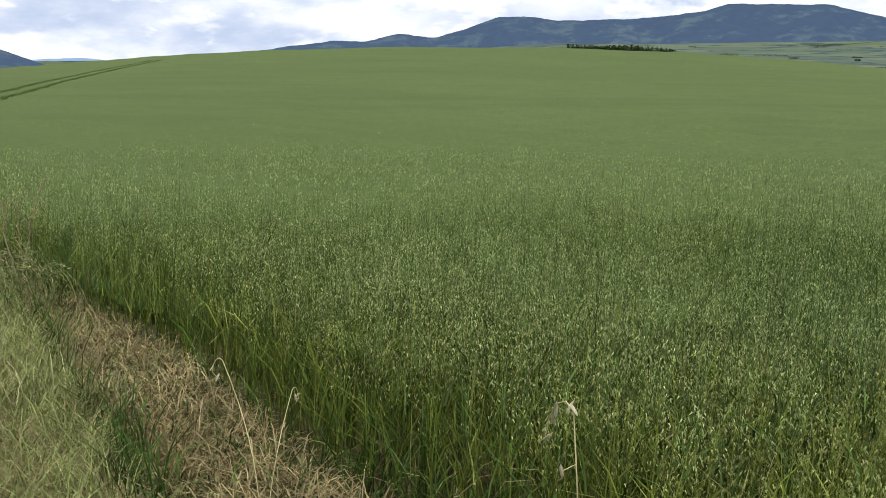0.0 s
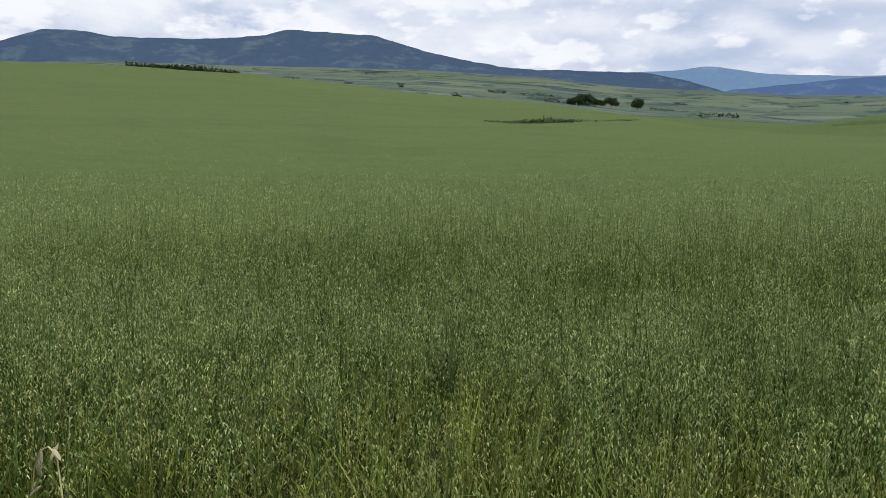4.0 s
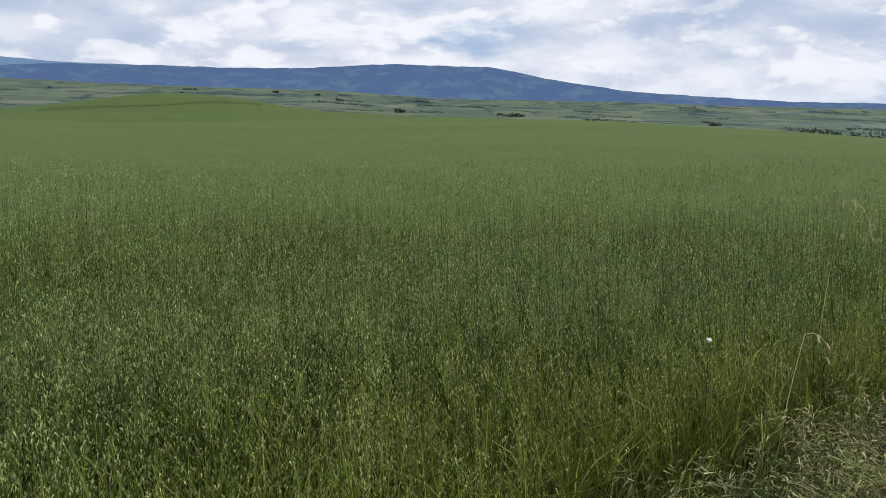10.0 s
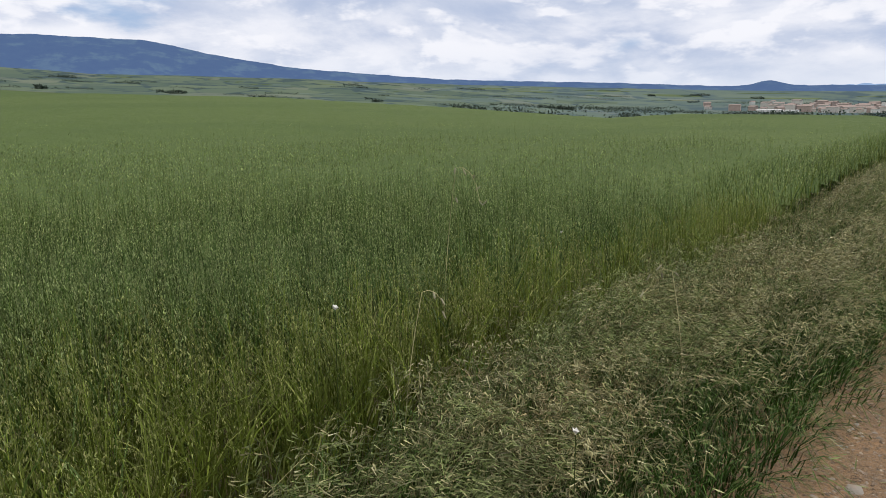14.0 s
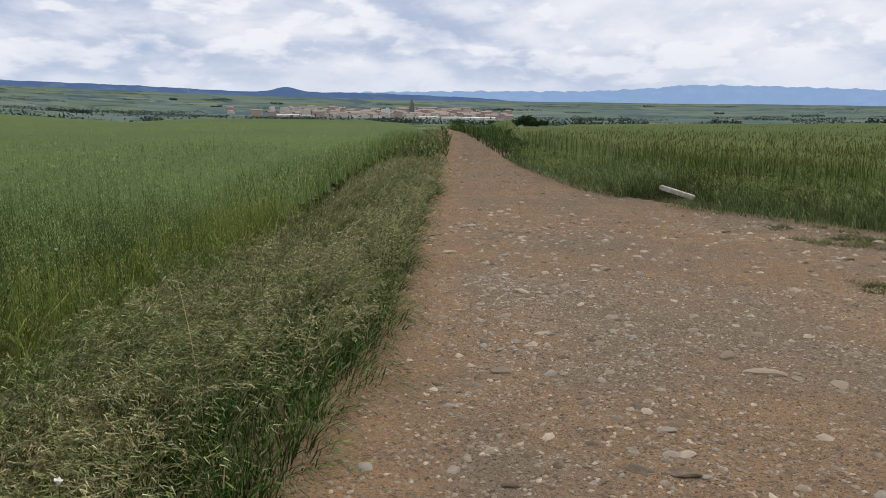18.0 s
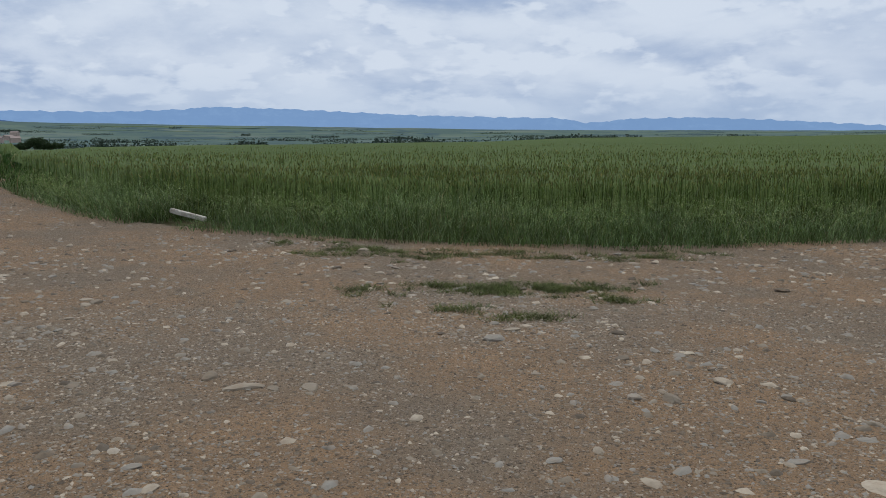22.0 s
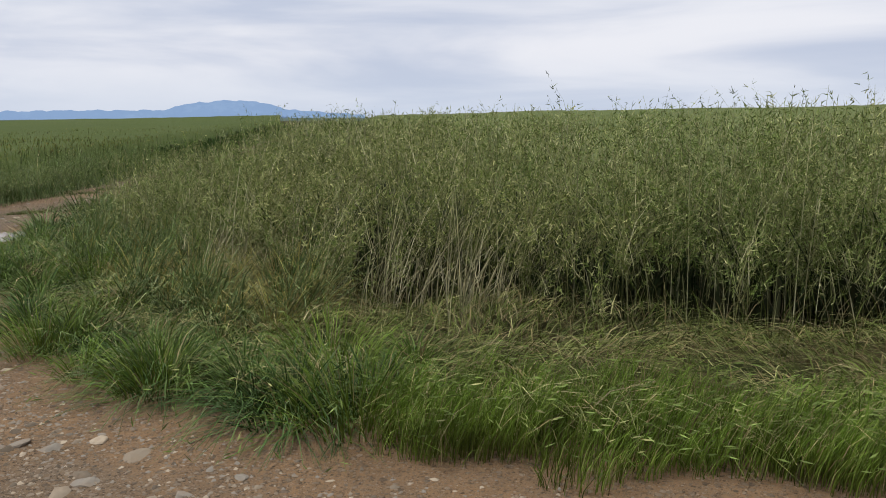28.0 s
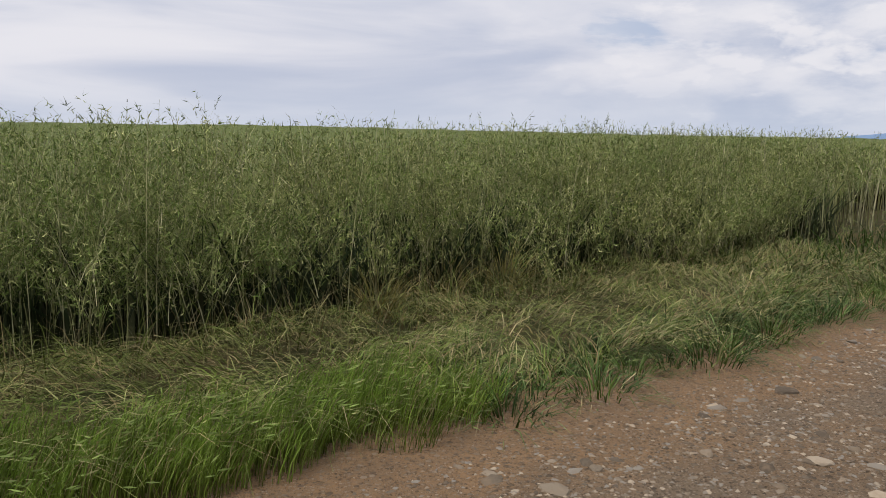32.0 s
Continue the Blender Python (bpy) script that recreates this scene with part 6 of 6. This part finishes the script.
rows = []
r5 = np.random.default_rng(77)
for _ in range(150):
    az = r5.uniform(105, 200)
    r = r5.uniform(650, 2600)
    x, y, z, _r = at_range(az, r)
    rows.append((x, y, r5.uniform(15, 190), r5.uniform(3.5, 8), radians(-az) + r5.normal(0, 0.25), int(r5.uniform(100, 380))))
for _ in range(110):
    az = r5.uniform(10, 105)
    r = r5.uniform(1000, 2600)
    x, y, z, _r = at_range(az, r)
    rows.append((x, y, r5.uniform(6, 90), r5.uniform(3.5, 8), radians(-az) + r5.normal(0, 0.35), int(r5.uniform(60, 220))))
leafy_rows("far_woods", rows, 0.4, "dark rows of far trees and hedges between the fields", M_FARTREE, "woods")

# wheel tracks pressed through the oats up to the crest
g = Growth()
for off in (-0.9, 0.9):
    s = rng.uniform(0, 1, 2600)
    az = -30.5 + 11.0 * s ** 0.8
    rr = 62 + 130 * s
    a = np.radians(az)
    px = rr * np.sin(a) + off * 1.3 + rng.normal(0, 0.22, 2600)
    py = rr * np.cos(a) + rng.normal(0, 0.22, 2600)
    g.ribbons(rng, np.stack([px, py, land(px, py) + 0.80], 1), 0.22, 0.14, 0.6, None, 1, 0.2, 0)
g.link("wheel_tracks", [M_STREAK], "dark wheel tracks pressed through the oats", "crop")

# ---- the town on the plain ----
# Clay colour is muted, putting the distance haze into the roofs.
M_ROOF = plain("clay_roof", (0.30, 0.235, 0.215), (0.24, 0.195, 0.18), 0.6)
M_WALLS = [plain("cream_wall", (0.60, 0.56, 0.50), (0.52, 0.48, 0.43), 0.4), plain("brick_wall", (0.42, 0.33, 0.29), (0.37, 0.29, 0.25), 0.4), plain("white_wall", (0.72, 0.71, 0.68), (0.62, 0.61, 0.58), 0.3)]
M_SHED_ROOF = plain("pale_sheet_roof", (0.66, 0.67, 0.68), (0.55, 0.56, 0.58), 0.2, 0.5)
M_GLASS_DARK = plain("dark_window", (0.05, 0.055, 0.06), (0.08, 0.085, 0.09), 0.5, 0.2)


def house(name, w, d, h, roof_h, wall, roof, label, category):
    """Walls with window bands and a pitched roof with eaves."""
    root = new(name)
    bm = bmesh.new()
    bmesh.ops.create_cube(bm, size=1.0, matrix=Matrix.Translation((0, 0, h / 2 - 0.5)) @ Matrix.Diagonal((w, d, h + 1, 1)))
    part("wall", bm, wall, root)
    bm = bmesh.new()
    a, b = w / 2 + 0.5, d / 2 + 0.5
    v = [bm.verts.new(p) for p in ((-a, -b, h - 0.2), (a, -b, h - 0.2), (a, b, h - 0.2), (-a, b, h - 0.2), (-a, 0, h + roof_h), (a, 0, h + roof_h))]
    for q in ((0, 1, 5, 4), (2, 3, 4, 5), (1, 2, 5), (3, 0, 4), (3, 2, 1, 0)):
        bm.faces.new([v[i] for i in q])
    part("roof", bm, roof, root)
    n = max(2, int(w / 4))
    for i in range(min(n, 4)):
        bm = bmesh.new()
        x = (i + 0.5) / min(n, 4) * w - w / 2
        bmesh.ops.create_cube(bm, size=1.0, matrix=Matrix.Translation((x, -d / 2, h * 0.62)) @ Matrix.Diagonal((1.1, 0.12, 1.4, 1)))
        part("window", bm, M_GLASS_DARK, root)
    return tagged(root, label, category)


MODELS = []


def town_house(kind, az, r, turn):
    specs = [(11, 9, 5.5, 2.0, 0, M_ROOF, "cream house with a clay roof in the town"), (14, 10, 7.5, 2.0, 1, M_ROOF, "brick house with a clay roof in the town"), (9, 9, 6.0, 1.8, 2, M_ROOF, "white house with a clay roof in the town"), (20, 12, 10.5, 1.6, 1, M_ROOF, "tall brick apartment house in the town"), (18, 12, 9.0, 1.6, 0, M_ROOF, "cream apartment house in the town"), (46, 18, 4.5, 1.0, 2, M_SHED_ROOF, "long white warehouse at the edge of the town")]
    w, d, h, rh, wall, roof, label = specs[kind]
    x, y, z, _r = at_range(az, r)
    k = 0.9 if kind == 5 else 1.05
    m = pose(x, y, z, 0, 0, -az + 180 + turn) @ Matrix.Diagonal((k, k, k, 1))
    while len(MODELS) <= kind:
        MODELS.append(None)
    if MODELS[kind] is None:
        MODELS[kind] = house("warehouse" if kind == 5 else "house", w, d, h, rh, M_WALLS[wall], roof, label, "warehouse" if kind == 5 else "house")
        tagged(MODELS[kind], group="houses of the town")
        MODELS[kind].matrix_basis = m
        return MODELS[kind]
    return copy_thing(MODELS[kind], m)


r6 = np.random.default_rng(31)
for _ in range(170):
    az = float(np.clip(r6.normal(134.5, 4.6), 123.5, 142.9))
    town_house(int(r6.choice([0, 0, 1, 1, 2, 3, 4])), az, float(r6.uniform(1480, 2050)), float(r6.uniform(-35, 35)))
for az, r, turn in ((127.4, 1530, 2), (128.5, 1560, -6), (137.3, 1480, -4), (138.9, 1440, 3), (140.1, 1490, 0), (141.2, 1430, 5)):
    town_house(5, az, r, turn)


def grain_silo(az, r):
    x, y, z, _r = at_range(az, r)
    root = new("grain_silo")
    root.matrix_world = pose(x, y, z, 0, 0, -az)
    bm = bmesh.new()
    bmesh.ops.create_cube(bm, size=1.0, matrix=Matrix.Translation((0, 0, 8)) @ Matrix.Diagonal((17, 12, 20, 1)))
    part("tower", bm, M_WALLS[2], root)
    bm = bmesh.new()
    bmesh.ops.create_cube(bm, size=1.0, matrix=Matrix.Translation((3, 0, 19)) @ Matrix.Diagonal((6, 8, 2, 1)))
    part("head_house", bm, M_WALLS[2], root)
    return tagged(root, "square white grain silo above the town roofs", "silo")


def church_tower(az, r):
    x, y, z, _r = at_range(az, r)
    root = new("church_tower")
    root.matrix_world = pose(x, y, z, 0, 0, 20)
    for name, w, z0, z1, w2 in (("shaft", 8.5, -1, 20, 8.3), ("belfry", 7.4, 20, 28, 7.0), ("lantern", 4.6, 28, 33, 3.6), ("spire", 3.4, 33, 41, 0.3)):
        bm = bmesh.new()
        tube(bm, (0, 0, z0), (0, 0, z1), w / 1.41, w2 / 1.41, 4 if name in ("shaft", "belfry") else 8)
        part(name, bm, M_TOWER, root)
    bm = bmesh.new()
    bmesh.ops.create_cube(bm, size=1.0, matrix=Matrix.Translation((14, 0, 4)) @ Matrix.Diagonal((24, 13, 10, 1)))
    part("nave", bm, M_TOWER, root)
    return tagged(root, "stone church tower with a spire above the town", "church")


M_TOWER = plain("tower_stone", (0.19, 0.175, 0.16), (0.15, 0.14, 0.13), 0.5)
grain_silo(134.2, 1520)
church_tower(136.05, 1700)
